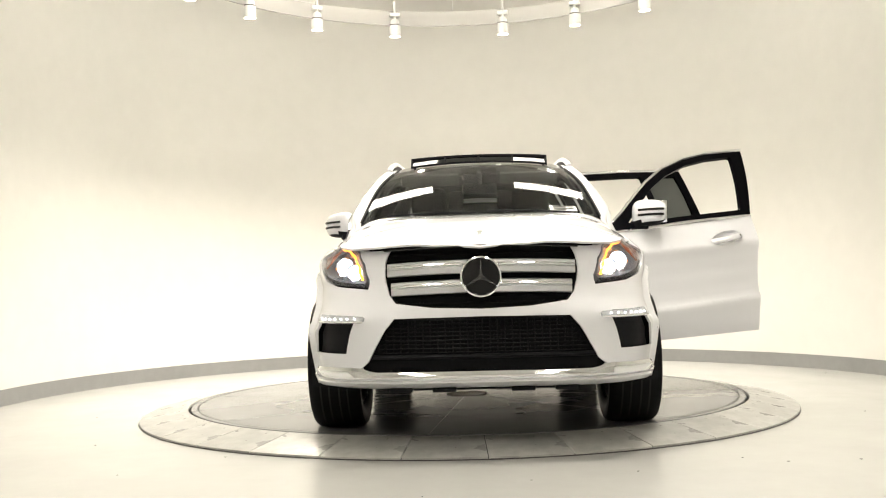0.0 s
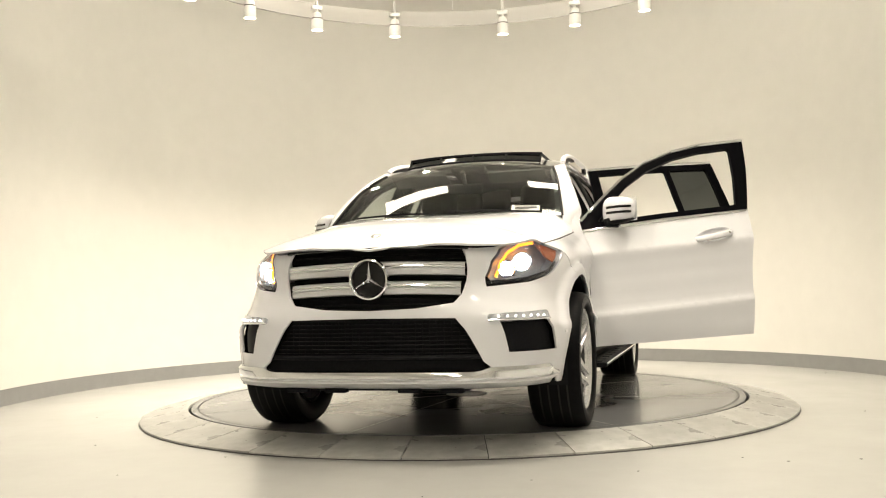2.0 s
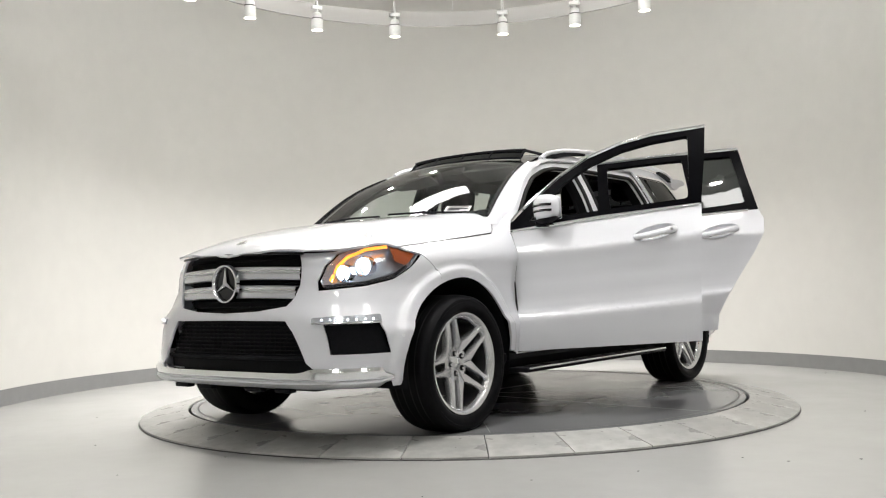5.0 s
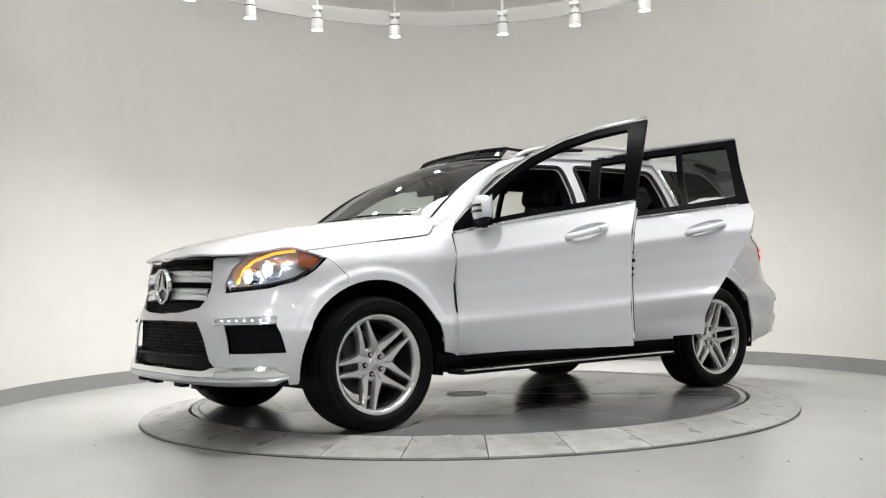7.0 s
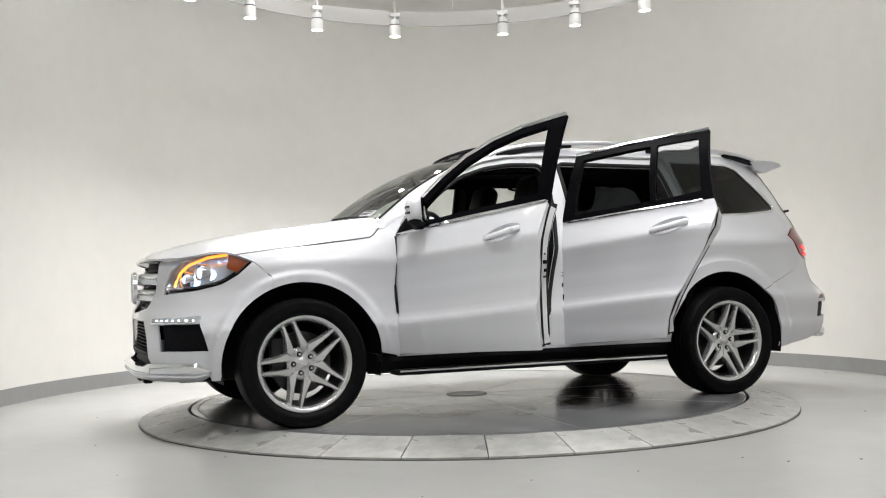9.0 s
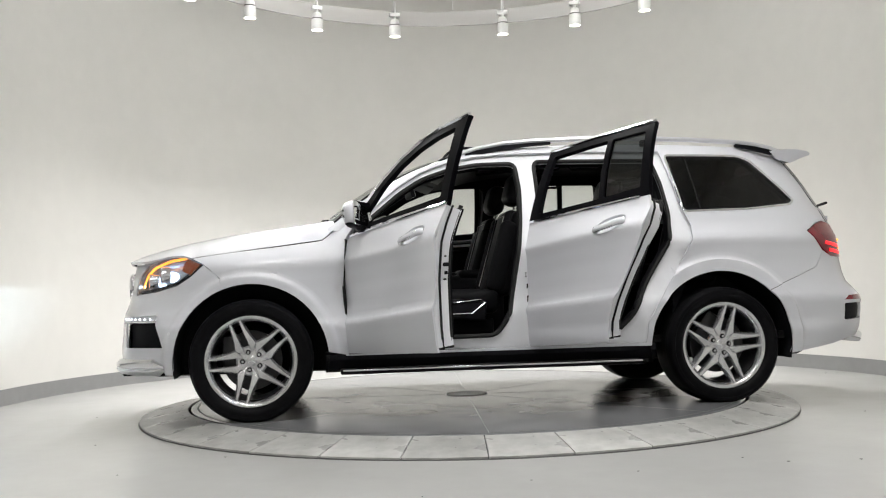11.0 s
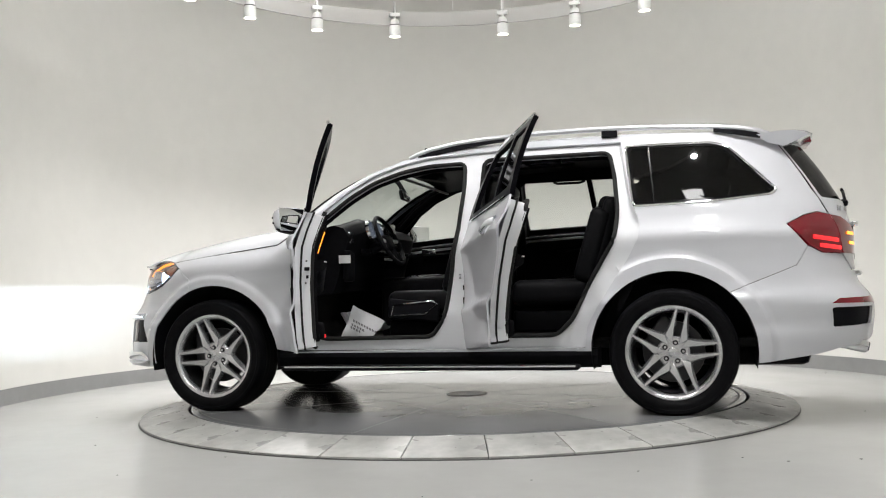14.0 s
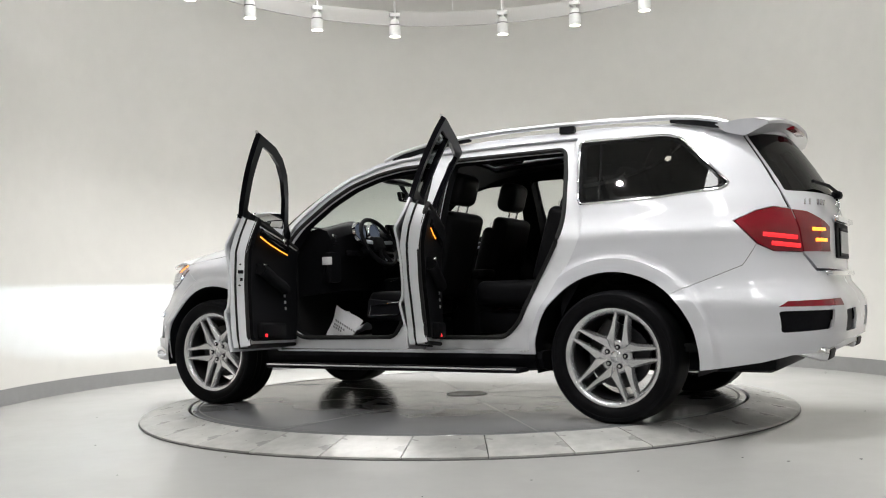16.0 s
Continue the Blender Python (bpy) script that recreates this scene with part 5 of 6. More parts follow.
def door_parts(outline, panes, hinge, s, name, label, front):
    """A door in its closed place, hung from an origin at its hinge."""
    hx, hy = hinge
    shift = Matrix.Translation((-hx, -hy * s, 0))

    def put(pname, bm, ml, parent, lab="", smooth=True):
        if s > 0:
            # the open doors' window frames stand steeper over a waist drawn in, and reach further back
            for v in bm.verts:
                far = min(1.0, max(0.0, (hx - v.co.x) / 1.1))
                v.co.x -= far * lerp(v.co.z, reach)
                v.co.y += (0.3 + 0.7 * far) * lerp(v.co.z, lean)
        bmesh.ops.transform(bm, matrix=shift, verts=bm.verts)
        return part(pname, bm, ml, parent, lab, smooth)
    reach = [(0.4, 0.0), (1.0, 0.0), (1.22, 0.0), (1.70, 0.06)] if front else [(0.4, 0.04), (1.70, 0.048)]
    lean = [(0.4, -0.025), (0.8, -0.02), (1.0, -0.03), (1.22, -0.065), (1.70, 0.033)] if front else [(0.4, -0.01), (0.8, -0.01), (1.0, -0.02), (1.25, -0.04), (1.70, 0.01)]
    belt = [(-0.600, 1.135), (-1.2, 1.185), (-1.8, 1.215), (-2.4, 1.238), (-2.82, 1.248)]
    zb = lambda x: lerp(-x, [(-p[0], p[1]) for p in belt])
    if front:
        lower = outline[:4] + [(-0.615, zb(-0.615)), (-1.2, zb(-1.2)), (-1.80, zb(-1.80))] + [p for p in outline[-4:]]
        upper = [(-0.615, zb(-0.615))] + outline[4:13] + [(-1.801, zb(-1.8)), (-1.2, zb(-1.2))]
    else:
        lower = outline[:3] + [(-1.81, zb(-1.81)), (-2.3, zb(-2.3)), (-2.866, zb(-2.866))] + outline[9:]
        upper = [(-1.811, zb(-1.81))] + outline[4:9][:-1] + [(-2.866, zb(-2.866)), (-2.3, zb(-2.3))]
    hxx, hz = (-1.52, 1.062) if front else (-2.60, 1.112)
    ring = np.linspace(0, 2 * math.pi, 28, endpoint=False)
    tip = lambda a: (0.128 * math.cos(a), 0.044 * math.sin(a) - 0.022 * math.cos(a))
    cup = [(hxx + tip(a)[0], hz + tip(a)[1]) for a in ring]
    wide = [(hxx + tip(a)[0] * 1.06, hz + tip(a)[1] * 1.1) for a in ring]
    rise = lambda x: 0.10 * smooth01((-0.5 - x) / 2.6)
    rings = [(qx(x, z0 + rise(x)), z0 + rise(x)) for x in np.arange(-0.62, -2.8, -0.03) for z0 in (0.55, 0.578, 0.598, 0.612, 0.632, 0.655, 0.955, 0.975, 0.990, 1.003, 1.020)]
    skin = put(name, sheet(X(*lower), door_side, [X(*cup)], 0.023, 0.012, None, s, rings), PAINT, CAR, label)
    holes = [X(*p) for p in panes]
    put("window_frame", sheet(X(*upper), inset(-0.001), holes, 0.04, 0.028, None, s), FRAME, skin, "black window frame")
    # bright trim along the waist and over the frame
    line = [(-0.64, zb(-0.64)), (-1.2, zb(-1.2)), (-1.79, zb(-1.79))] if front else [(-1.82, zb(-1.82)), (-2.3, zb(-2.3)), (-2.80, zb(-2.80))]
    pts = [inset(-0.004)(*p) for p in dense(X(*line), 0.06)[:40] if p[0] <= X(line[-1])[0][0] + 1e-6 and abs(p[1] - zb(1 - p[0])) < 0.006]
    put("waist_trim", tube(bmesh.new(), [(x, y * s, z) for x, y, z in pts], 0.008, 6), CHROME, skin, "chrome waist strip")
    top = outline[4:11] if front else outline[4:7]
    pts = [inset(-0.002)(*p) for a, b in zip(X(*top), X(*top)[1:]) for p in [(a[0] + (b[0] - a[0]) * k / 4, a[1] + (b[1] - a[1]) * k / 4) for k in range(5)]]
    put("frame_trim", tube(bmesh.new(), [(x, y * s, z) for x, y, z in pts], 0.011, 6), CHROME, skin, "chrome strip over the window frame")
    for k, p in enumerate(panes):
        ob = put("door_window", sheet(X(*p), inset(0.010), (), 0.09, 0.0, None, s), CLEAR if front else SMOKE if (k and s > 0) else CLEAR, skin)
        ob.visible_shadow = False
        if not front and k == 0 and s > 0:
            bpy.data.objects.remove(ob)      # this pane is wound down
        if front and s > 0:
            bpy.data.objects.remove(ob)
    # inner shell: white steel edge and dark trim card
    grown = [(x, z) for x, z in lower]
    put("door_shell", sheet(X(*shrunk(grown, 0.024)), soft_side(0.004), [X(*wide)], 0.06, 0.102, None, s), JAMB, skin, "white inner steel edge of the door")
    card = [(x - (0.02 if front else 0.0), z) for x, z in shrunk(grown, 0.062)]
    put("door_trim", sheet(X(*rounded(card, 0.05)), soft_side(0.098), (), 0.07, 0.034, None, s), TRIM, skin, "black door trim card")
    pts = [soft_side(0.042)(*p) for p in dense(X(*shrunk(grown, 0.021)), 0.06)]
    put("edge_seal", tube(bmesh.new(), [(x, y * s, z) for x, y, z in pts], 0.0065, 6, closed=True), SEAL, skin, "black rubber seal along the door edge")
    # seal round the steel edge
    pts = [soft_side(0.102)(*p) for p in dense(X(*shrunk(grown, 0.034)), 0.06)]
    put("door_seal", tube(bmesh.new(), [(x, y * s, z) for x, y, z in pts], 0.013, 8, closed=True), SEAL, skin)
    # arm rest, grab, amber glow strip, red door light
    ax = (-1.30 if front else -2.33)
    x, y, z = inset(0.165)(qx(ax, 0.86), 0.86)
    rest = [(*soft_side(0.150)(qx(ax + dx, zz), zz)[:2], zz) for dx, zz in ((0.26, 0.80), (0.20, 0.82), (0.0, 0.85), (-0.16, 0.885), (-0.28, 0.905), (-0.33, 0.905))]
    bm = tube(bmesh.new(), [(px, py * s, pz) for px, py, pz in rest], 0.036, 12, 1.1)
    put("arm_rest", bm, LEATHER, skin, "black padded arm rest")
    px, py, pz = rest[-1]
    bm = bmesh.new()
    box(bm, (px + 0.03, (py - 0.030) * s, pz + 0.022), (0.075, 0.02, 0.010), 0.003)
    put("rest_accent", bm, CHROME, skin, "small chrome accent")
    for k in range(3):
        qx0, qy0, _ = soft_side(0.136)(qx(ax + 0.30, 0.74), 0.74)
        bm = bmesh.new()
        box(bm, (qx0 + 0.012 * k, qy0 * s, 0.76 - 0.042 * k), (0.030, 0.008, 0.020), 0.003)
        put("seat_switch", bm, SILVER, skin, "small silver seat switch")
    x, y, z = inset(0.155)(qx(ax - 0.05, 0.52), 0.52)
    bm = bmesh.new()
    box(bm, (x + (0 if front else 0.12), y * s, 0.53), (0.55 if front else 0.34, 0.06, 0.10), 0.02, None, 3)
    put("door_pocket", bm, TRIM, skin)
    pts = [soft_side(0.142)(qx(xx, zz), zz) for xx, zz in ((ax + 0.30, 1.045), (ax + 0.10, 1.058), (ax - 0.10, 1.073), (ax - 0.30, 1.092), (ax - 0.40, 1.103))]
    put("wood_strip", tube(bmesh.new(), [(x, y * s, z + 0.02) for x, y, z in pts], 0.022, 8, 0.4), GLOSS, skin)
    if s > 0:
        put("glow_strip", tube(bmesh.new(), [(x, y * s, z - 0.012) for x, y, z in (pts if front else pts[2:])], 0.0035, 6), AMBER_GLOW, skin, "thin glowing amber light strip")
    x, y, z = inset(0.15)(qx(ax + 0.25, 1.05), 1.05)
    bm = bmesh.new()
    box(bm, (x, y * s, 1.11), (0.13, 0.03, 0.05), 0.012)
    put("inner_handle", bm, CHROME, skin, "chrome inner door handle")
    x, y, z = inset(0.185)(qx(outline[-1][0] + 0.18, 0.50), 0.50)
    bm = bmesh.new()
    box(bm, (x, y * s, 0.50), (0.035, 0.008, 0.02), 0.003)
    put("door_light", bm, RED_GLOW, skin, "small red glowing door light")
    # speaker and switches
    bm = bmesh.new()
    x, y, z = inset(0.137)(qx(ax + 0.28, 0.62), 0.62)
    lathe(bm, [(0.0, 0.0), (0.075, 0.0), (0.08, 0.008), (0.085, 0.0)], 28, "Y", (x, y * s, z))
    put("speaker", bm, BLACK, skin, "round speaker grille")
    # latch on the rear edge
    xe = outline[-1][0] if front else -2.665
    bm = bmesh.new()
    xx, yy, _ = inset(0.074)(qx(xe + 0.012, 0.86), 0.86)
    xx -= 0.02 if front else 0.0
    box(bm, (xx, yy * s, 0.88), (0.03, 0.030, 0.020), 0.004)
    put("door_latch", bm, BLACK, skin, "black door latch")
    bm = bmesh.new()
    box(bm, (xx + 0.004, (yy - 0.004) * s, 0.835), (0.02, 0.014, 0.018), 0.003)
    put("latch_stop", bm, BLACK, skin, "small black rubber stop")
    for dz in (0.925, 0.80):
        bm = bmesh.new()
        cyl(bm, (xx + 0.01, (yy + 0.004) * s, dz), (xx - 0.008, (yy + 0.004) * s, dz), 0.0055, segs=10)
        put("latch_screw", bm, STEEL, skin)
    bm = bmesh.new()
    cyl(bm, (xx + 0.02, (yy + 0.035) * s, 1.05), (xx - 0.008, (yy + 0.035) * s, 1.05), 0.008, segs=12)
    put("drain_plug", bm, SEAL, skin)
    # outer handle

    def bowl(q, z):
        """The hollow behind the handle."""
        x = body(q, z)[0]
        u = (x - hxx) / 0.128
        w = (z - hz + 0.022 * u) / 0.044
        return inset(0.030 * max(0.0, 1 - (u * u + w * w) ** 1.5))(q, z)
    put("handle_cup", sheet(X(*cup), bowl, (), 0.018, 0.0015, None, s), PAINT, skin)
    bar = lambda dx, dy, dz: (hxx + dx, (body(qx(hxx + dx, hz), hz)[1] + dy) * s, hz + dz - 0.007 - 0.018 * dx / 0.12)
    bm = tube(bmesh.new(), [bar(*p) for p in ((0.118, -0.004, 0.002), (0.112, 0.010, 0.001), (0.08, 0.024, -0.002), (0, 0.030, -0.004), (-0.075, 0.026, -0.002), (-0.112, 0.012, 0.0), (-0.120, -0.004, 0.0))], 0.020, 12, 0.75)
    put("door_handle", bm, PAINT, skin, "white door handle with a chrome insert")
    bm = tube(bmesh.new(), [bar(*p) for p in ((0.108, 0.020, -0.010), (0.075, 0.030, -0.016), (0, 0.036, -0.019), (-0.075, 0.032, -0.015), (-0.105, 0.022, -0.010))], 0.0045, 6)
    put("handle_trim", bm, CHROME, skin)
    if front:
        bm = bmesh.new()
        lathe(bm, [(0.0, 0.003), (0.007, 0.003), (0.008, 0.0)], 14, "Y", bar(-0.098, 0.034, 0.004))
        put("lock", bm, CHROME, skin)
    if front:
        # mirror
        bm = bmesh.new()
        bmesh.ops.create_uvsphere(bm, u_segments=24, v_segments=14, radius=1)
        for v in bm.verts:
            k = 3.2
            n = (abs(v.co.x) ** k + abs(v.co.y) ** k + abs(v.co.z) ** k) ** (1 / k)
            v.co /= n
            v.co = Vector((v.co.x * (0.066 if v.co.x > 0 else 0.05) * (1 - 0.25 * abs(v.co.y) ** 2 * (v.co.x > 0)), v.co.y * 0.118, v.co.z * 0.086 * (1 - 0.12 * v.co.y)))
            v.co.x = max(v.co.x, -0.042)
        m = pose(MIRROR[0], MIRROR[1] * s, MIRROR[2], 0, 0, 34 * s) @ Matrix.Diagonal((1, s, 1, 1))
        bmesh.ops.transform(bm, matrix=m, verts=bm.verts)
        if s < 0:
            bmesh.ops.reverse_faces(bm, faces=bm.faces)
        low = bm.copy()
        up = m.inverted()
        bmesh.ops.delete(low, geom=[f for f in low.faces if (up @ f.calc_center_median()).z > -0.052], context="FACES")
        for v in low.verts:
            v.co = m @ ((up @ v.co) * 1.02)
        put("mirror_underside", low, BLACK, skin, "black underside of the mirror")
        put("mirror_housing", bm, PAINT, skin, "white mirror housing with a slim lamp slit")
        bm = bmesh.new()
        box(bm, (-0.0430, 0, 0.002), (0.006, 0.212, 0.146), 0.002)
        bmesh.ops.transform(bm, matrix=m, verts=bm.verts)
        put("mirror_glass", bm, MIRROR_MAT, skin, "mirror glass")
        bm = bmesh.new()
        tube(bm, [(MIRROR[0], (MIRROR[1] - 0.03) * s, MIRROR[2] - 0.075), (-0.84, 0.93 * s, 1.185), (-0.83, 0.87 * s, 1.18)], 0.036, 10)
        put("mirror_arm", bm, BLACK, skin, "black mirror arm")
        for dz in (0.008, -0.026):
            bm = tube(bmesh.new(), [m @ Vector(p) for p in ((0.065, -0.05, dz + 0.012), (0.061, 0.04, dz + 0.012), (0.050, 0.09, dz + 0.010), (0.025, 0.114, dz + 0.008))], 0.0085, 6)
            put("mirror_slit", bm, GLOSS, skin)
    skin.matrix_basis = pose(hx, hy * s, 0)
    return skin


def shrunk(loop, d):
    """The loop moved inwards by d, corner by corner."""
    a = sum(p[0] * q[1] - q[0] * p[1] for p, q in zip(loop, loop[1:] + loop[:1]))
    k = 1 if a > 0 else -1
    out = []
    for i, p in enumerate(loop):
        u = (Vector(p) - Vector(loop[i - 1])).normalized()
        w = (Vector(loop[(i + 1) % len(loop)]) - Vector(p)).normalized()
        n = Vector((-(u.y + w.y), u.x + w.x)) * k
        n.normalize()
        c = max(0.5, n.dot(Vector((-u.y, u.x)) * k))
        out.append((p[0] + n.x * d / c, p[1] + n.y * d / c))
    return out


RED_LENS = mat("red_lens", (0.17, 0.003, 0.010), 0.06, emit=(1.0, 0.015, 0.03), power=0.018, coat=0.5, stain=0.1, stain_size=12)
RED_GLOW = mat("red_glow", (0.8, 0.02, 0.02), 0.3, emit=(1.0, 0.02, 0.03), power=1.3)
AMBER_LENS = mat("amber_lens", (0.25, 0.05, 0.01), 0.1, coat=0.8, stain=0.1)
AMBER_GLOW = mat("amber_glow", (0.9, 0.4, 0.05), 0.3, emit=(1.0, 0.32, 0.03), power=2.0)
DRL_GLOW = mat("led_glow", (1, 1, 1), 0.3, emit=(0.85, 0.92, 1.0), power=2.2)
LAMP_TUB = mat("lamp_inside", (0.66, 0.69, 0.74), 0.16, metal=0.7, stain=0.15, stain_size=15)
LAMP_BEAM = mat("projector_glow", (1, 1, 1), 0.2, emit=(0.62, 0.78, 1.0), power=14)
LAMP_SOFT = mat("projector_soft_glow", (0.8, 0.9, 1), 0.1, emit=(0.66, 0.82, 1.0), power=2.6, coat=0.5)
BEAM_CHIP = mat("beam_source", (1, 1, 1), 0.3, emit=(0.72, 0.86, 1.0), power=150000)
MIRROR_MAT = mat("mirror_silver", (0.85, 0.87, 0.88), 0.03, metal=1.0)
MIRROR = (-0.890, 0.972, 1.256)
SPOKE_TURN, WHEEL_SPIN = 22, -35
DOOR_OPEN, DOOR_RISE = 66.6, 2.4

CAR = thing("car", "white sport utility car with two doors open on one flank", "car")
bumper = build_shell(CAR)
build_nose(CAR, bumper)
build_wheel(CAR)
for side in (1, -1):
    f = door_parts(FRONT_DOOR, [FRONT_PANE], (-0.615, 0.905), side, "front_door", "white open front door" if side > 0 else "white closed front door", True)
    r = door_parts(REAR_DOOR, [REAR_PANE, REAR_PANE_FIXED], (-1.80, 0.915), side, "rear_door", "white open rear door" if side > 0 else "white closed rear door", False)
    if side > 0:
        f.matrix_basis = f.matrix_basis @ pose(0, 0, 0, 0, 0, -DOOR_OPEN) @ pose(0, 0, 0, 0, DOOR_RISE, 0)
        r.matrix_basis = r.matrix_basis @ pose(0, 0, 0, 0, 0, -DOOR_OPEN + 0.3) @ pose(0, 0, 0, 0, DOOR_RISE, 0)


# ---------------------------------------------------------------- inside the car
def cushion(bm, c, s, m=None, bevel=0.05):
    return box(bm, c, s, bevel, m, 4)


def build_seat(name, x, y, z, back_lean, head, base_len=0.50, width=0.52, label=""):
    """A leather seat: its cushion's front edge at x, top at z."""
    bm = bmesh.new()
    box(bm, (x - 0.24, y, z - 0.27), (0.44, width * 0.8, 0.14), 0.02)
    seat = part(name, bm, TRIM, CAR, label)
    bm = bmesh.new()
    cushion(bm, (x - base_len / 2, y, z - 0.10), (base_len, width * 0.62, 0.15))
    part("seat_cushion", bm, LEATHER, seat)
    for k in (-1, 1):
        bm = bmesh.new()
        cushion(bm, (x - base_len / 2 - 0.01, y + k * width * 0.39, z - 0.085), (base_len * 0.96, width * 0.22, 0.17), None, 0.06)
        part("side_bolster", bm, LEATHER, seat)
    lean = pose(0, 0, 0, 0, -back_lean, 0)
    root = Matrix.Translation((x - base_len + 0.03, y, z - 0.08)) @ lean
    bm = bmesh.new()
    cushion(bm, (0, 0, 0.33), (0.13, width * 0.66, 0.62), None, 0.05)
    cushion(bm, (-0.035, 0, 0.34), (0.12, width * 0.92, 0.60), None, 0.05)
    bmesh.ops.transform(bm, matrix=root, verts=bm.verts)
    part("seat_back", bm, LEATHER, seat)
    for k in (-1, 1):
        bm = bmesh.new()
        cushion(bm, (0.02, k * width * 0.40, 0.30), (0.14, width * 0.18, 0.50), None, 0.05)
        bmesh.ops.transform(bm, matrix=root, verts=bm.verts)
        part("back_bolster", bm, LEATHER, seat)
    if head:
        bm = bmesh.new()
        cushion(bm, (0.015, 0, 0.795), (0.14, 0.285, 0.225), None, 0.06)
        bmesh.ops.transform(bm, matrix=root, verts=bm.verts)
        part("head_rest", bm, LEATHER, seat)
        for k in (-1, 1):
            bm = bmesh.new()
            cyl(bm, (-0.02, 0.065 * k, 0.60), (-0.02, 0.065 * k, 0.72), 0.007, segs=10)
            bmesh.ops.transform(bm, matrix=root, verts=bm.verts)
            part("head_rest_post", bm, CHROME, seat)
    bm = tube(bmesh.new(), [root @ Vector((0.072, yy, zz)) for yy, zz in ((-0.15, 0.08), (-0.15, 0.58), (0.15, 0.58), (0.15, 0.08))], 0.003, 5)
    part("stitching", bm, SEAM, seat, "pale stitching")
    bm = tube(bmesh.new(), [(x - base_len + 0.05, y - width * 0.29, z - 0.02), (x - 0.05, y - width * 0.29, z - 0.022), (x - 0.05, y + width * 0.29, z - 0.022), (x - base_len + 0.05, y + width * 0.29, z - 0.02)], 0.003, 5)
    part("stitching", bm, SEAM, seat, "pale stitching")
    return seat


def build_cabin():
    # floor, bulkhead, load floor
    bm = bmesh.new()
    box(bm, (-2.15, 0, 0.425), (3.3, 1.66, 0.05), 0.01)
    box(bm, (-0.60, 0, 0.75), (0.06, 1.5, 0.75), 0.02)
    box(bm, (-3.35, 0, 0.66), (1.2, 0.95, 0.46), 0.03)
    part("cabin_floor", bm, CARPET, CAR, "black carpeted cabin floor")
    # dashboard
    bm = bmesh.new()
    prof = [(-0.47, 1.215), (-0.70, 1.245), (-0.88, 1.270), (-0.95, 1.245), (-0.985, 1.19), (-0.97, 1.12), (-0.93, 1.02), (-0.90, 0.90), (-0.86, 0.80), (-0.60, 0.78)]
    rows = []
    for y in np.linspace(-0.74, 0.74, 31):
        k = smooth01((abs(y) - 0.55) / 0.2)
        hump = 0.045 * math.exp(-((y - 0.40) / 0.19) ** 2)
        rows.append([bm.verts.new((x + 0.06 * k * (1 if x < -0.7 else 0), y, z - 0.02 * k + (hump if z > 1.15 and x < -0.7 else 0))) for x, z in prof])
    for a, b in zip(rows, rows[1:]):
        for k in range(len(prof)):
            bm.faces.new((a[k], a[(k + 1) % len(prof)], b[(k + 1) % len(prof)], b[k]))
    bm.faces.new(rows[0]), bm.faces.new(rows[-1][::-1])
    bmesh.ops.recalc_face_normals(bm, faces=bm.faces)
    dash = part("dashboard", bm, TRIM, CAR, "black dashboard with a hooded instrument panel")
    for y in (0.31, 0.49):
        bm = bmesh.new()
        lathe(bm, [(0.0, 0.004), (0.062, 0.004), (0.064, 0.02), (0.072, 0.022), (0.076, 0.0)], 32, "Y")
        bmesh.ops.transform(bm, matrix=pose(-0.990, y, 1.222, 0, 0, 90) @ pose(0, 0, 0, 14, 0, 0), verts=bm.verts)
        part("gauge_ring", bm, CHROME, dash, "chrome-ringed gauge")
        bm = bmesh.new()
        lathe(bm, [(0.0, 0.006), (0.060, 0.006)], 28, "Y")
        bmesh.ops.transform(bm, matrix=pose(-0.990, y, 1.222, 0, 0, 90) @ pose(0, 0, 0, 14, 0, 0), verts=bm.verts)
        part("gauge_face", bm, DIAL, dash, "dark dial with a faint glow")
    for y, w in ((0.66, 0.09), (0.10, 0.10), (-0.10, 0.10), (-0.62, 0.10)):
        bm = bmesh.new()
        box(bm, (-0.965 if abs(y) < 0.5 else -0.915, y, 1.165), (0.03, w + 0.02, 0.085), 0.012)
        v = part("air_vent", bm, CHROME, dash, "chrome-framed air vent")
        for k in range(4):
            bm = bmesh.new()
            box(bm, (-0.982 if abs(y) < 0.5 else -0.932, y, 1.138 + 0.018 * k), (0.012, w, 0.010), 0.002)
            part("vent_slat", bm, BLACK, v)
    bm = bmesh.new()
    box(bm, (-0.975, 0.0, 1.245), (0.03, 0.20, 0.11), 0.01)
    part("display_screen", bm, GLOSS, dash, "dark display screen")
    bm = bmesh.new()
    box(bm, (-0.975, -0.02, 1.07), (0.02, 1.30, 0.045), 0.008)
    part("wood_inlay", bm, GLOSS, dash, "dark polished inlay")
    for k in range(3):
        for j in range(4):
            bm = bmesh.new()
            box(bm, (-0.962 + 0.012 * k, 0.075 - 0.05 * j, 1.03 - 0.034 * k), (0.012, 0.036, 0.020), 0.003)
            part("console_button", bm, SILVER if k == 0 else BLACK, dash)
    # lower panel with a pale sticker
    bm = bmesh.new()
    box(bm, (-0.90, 0.68, 0.97), (0.05, 0.14, 0.22), 0.02)
    part("lower_panel", bm, TRIM, dash)
    bm = bmesh.new()
    box(bm, (-0.90, 0.756, 1.015), (0.085, 0.004, 0.055), 0.001)
    part("sticker", bm, PAPER, dash, "small pale sticker")
    # steering wheel
    tilt = Matrix.Translation((-1.105, 0.40, 1.150)) @ pose(0, 0, 0, 0, 27, 0) @ pose(0, 0, 0, 0, 0, 90)
    bm = bmesh.new()
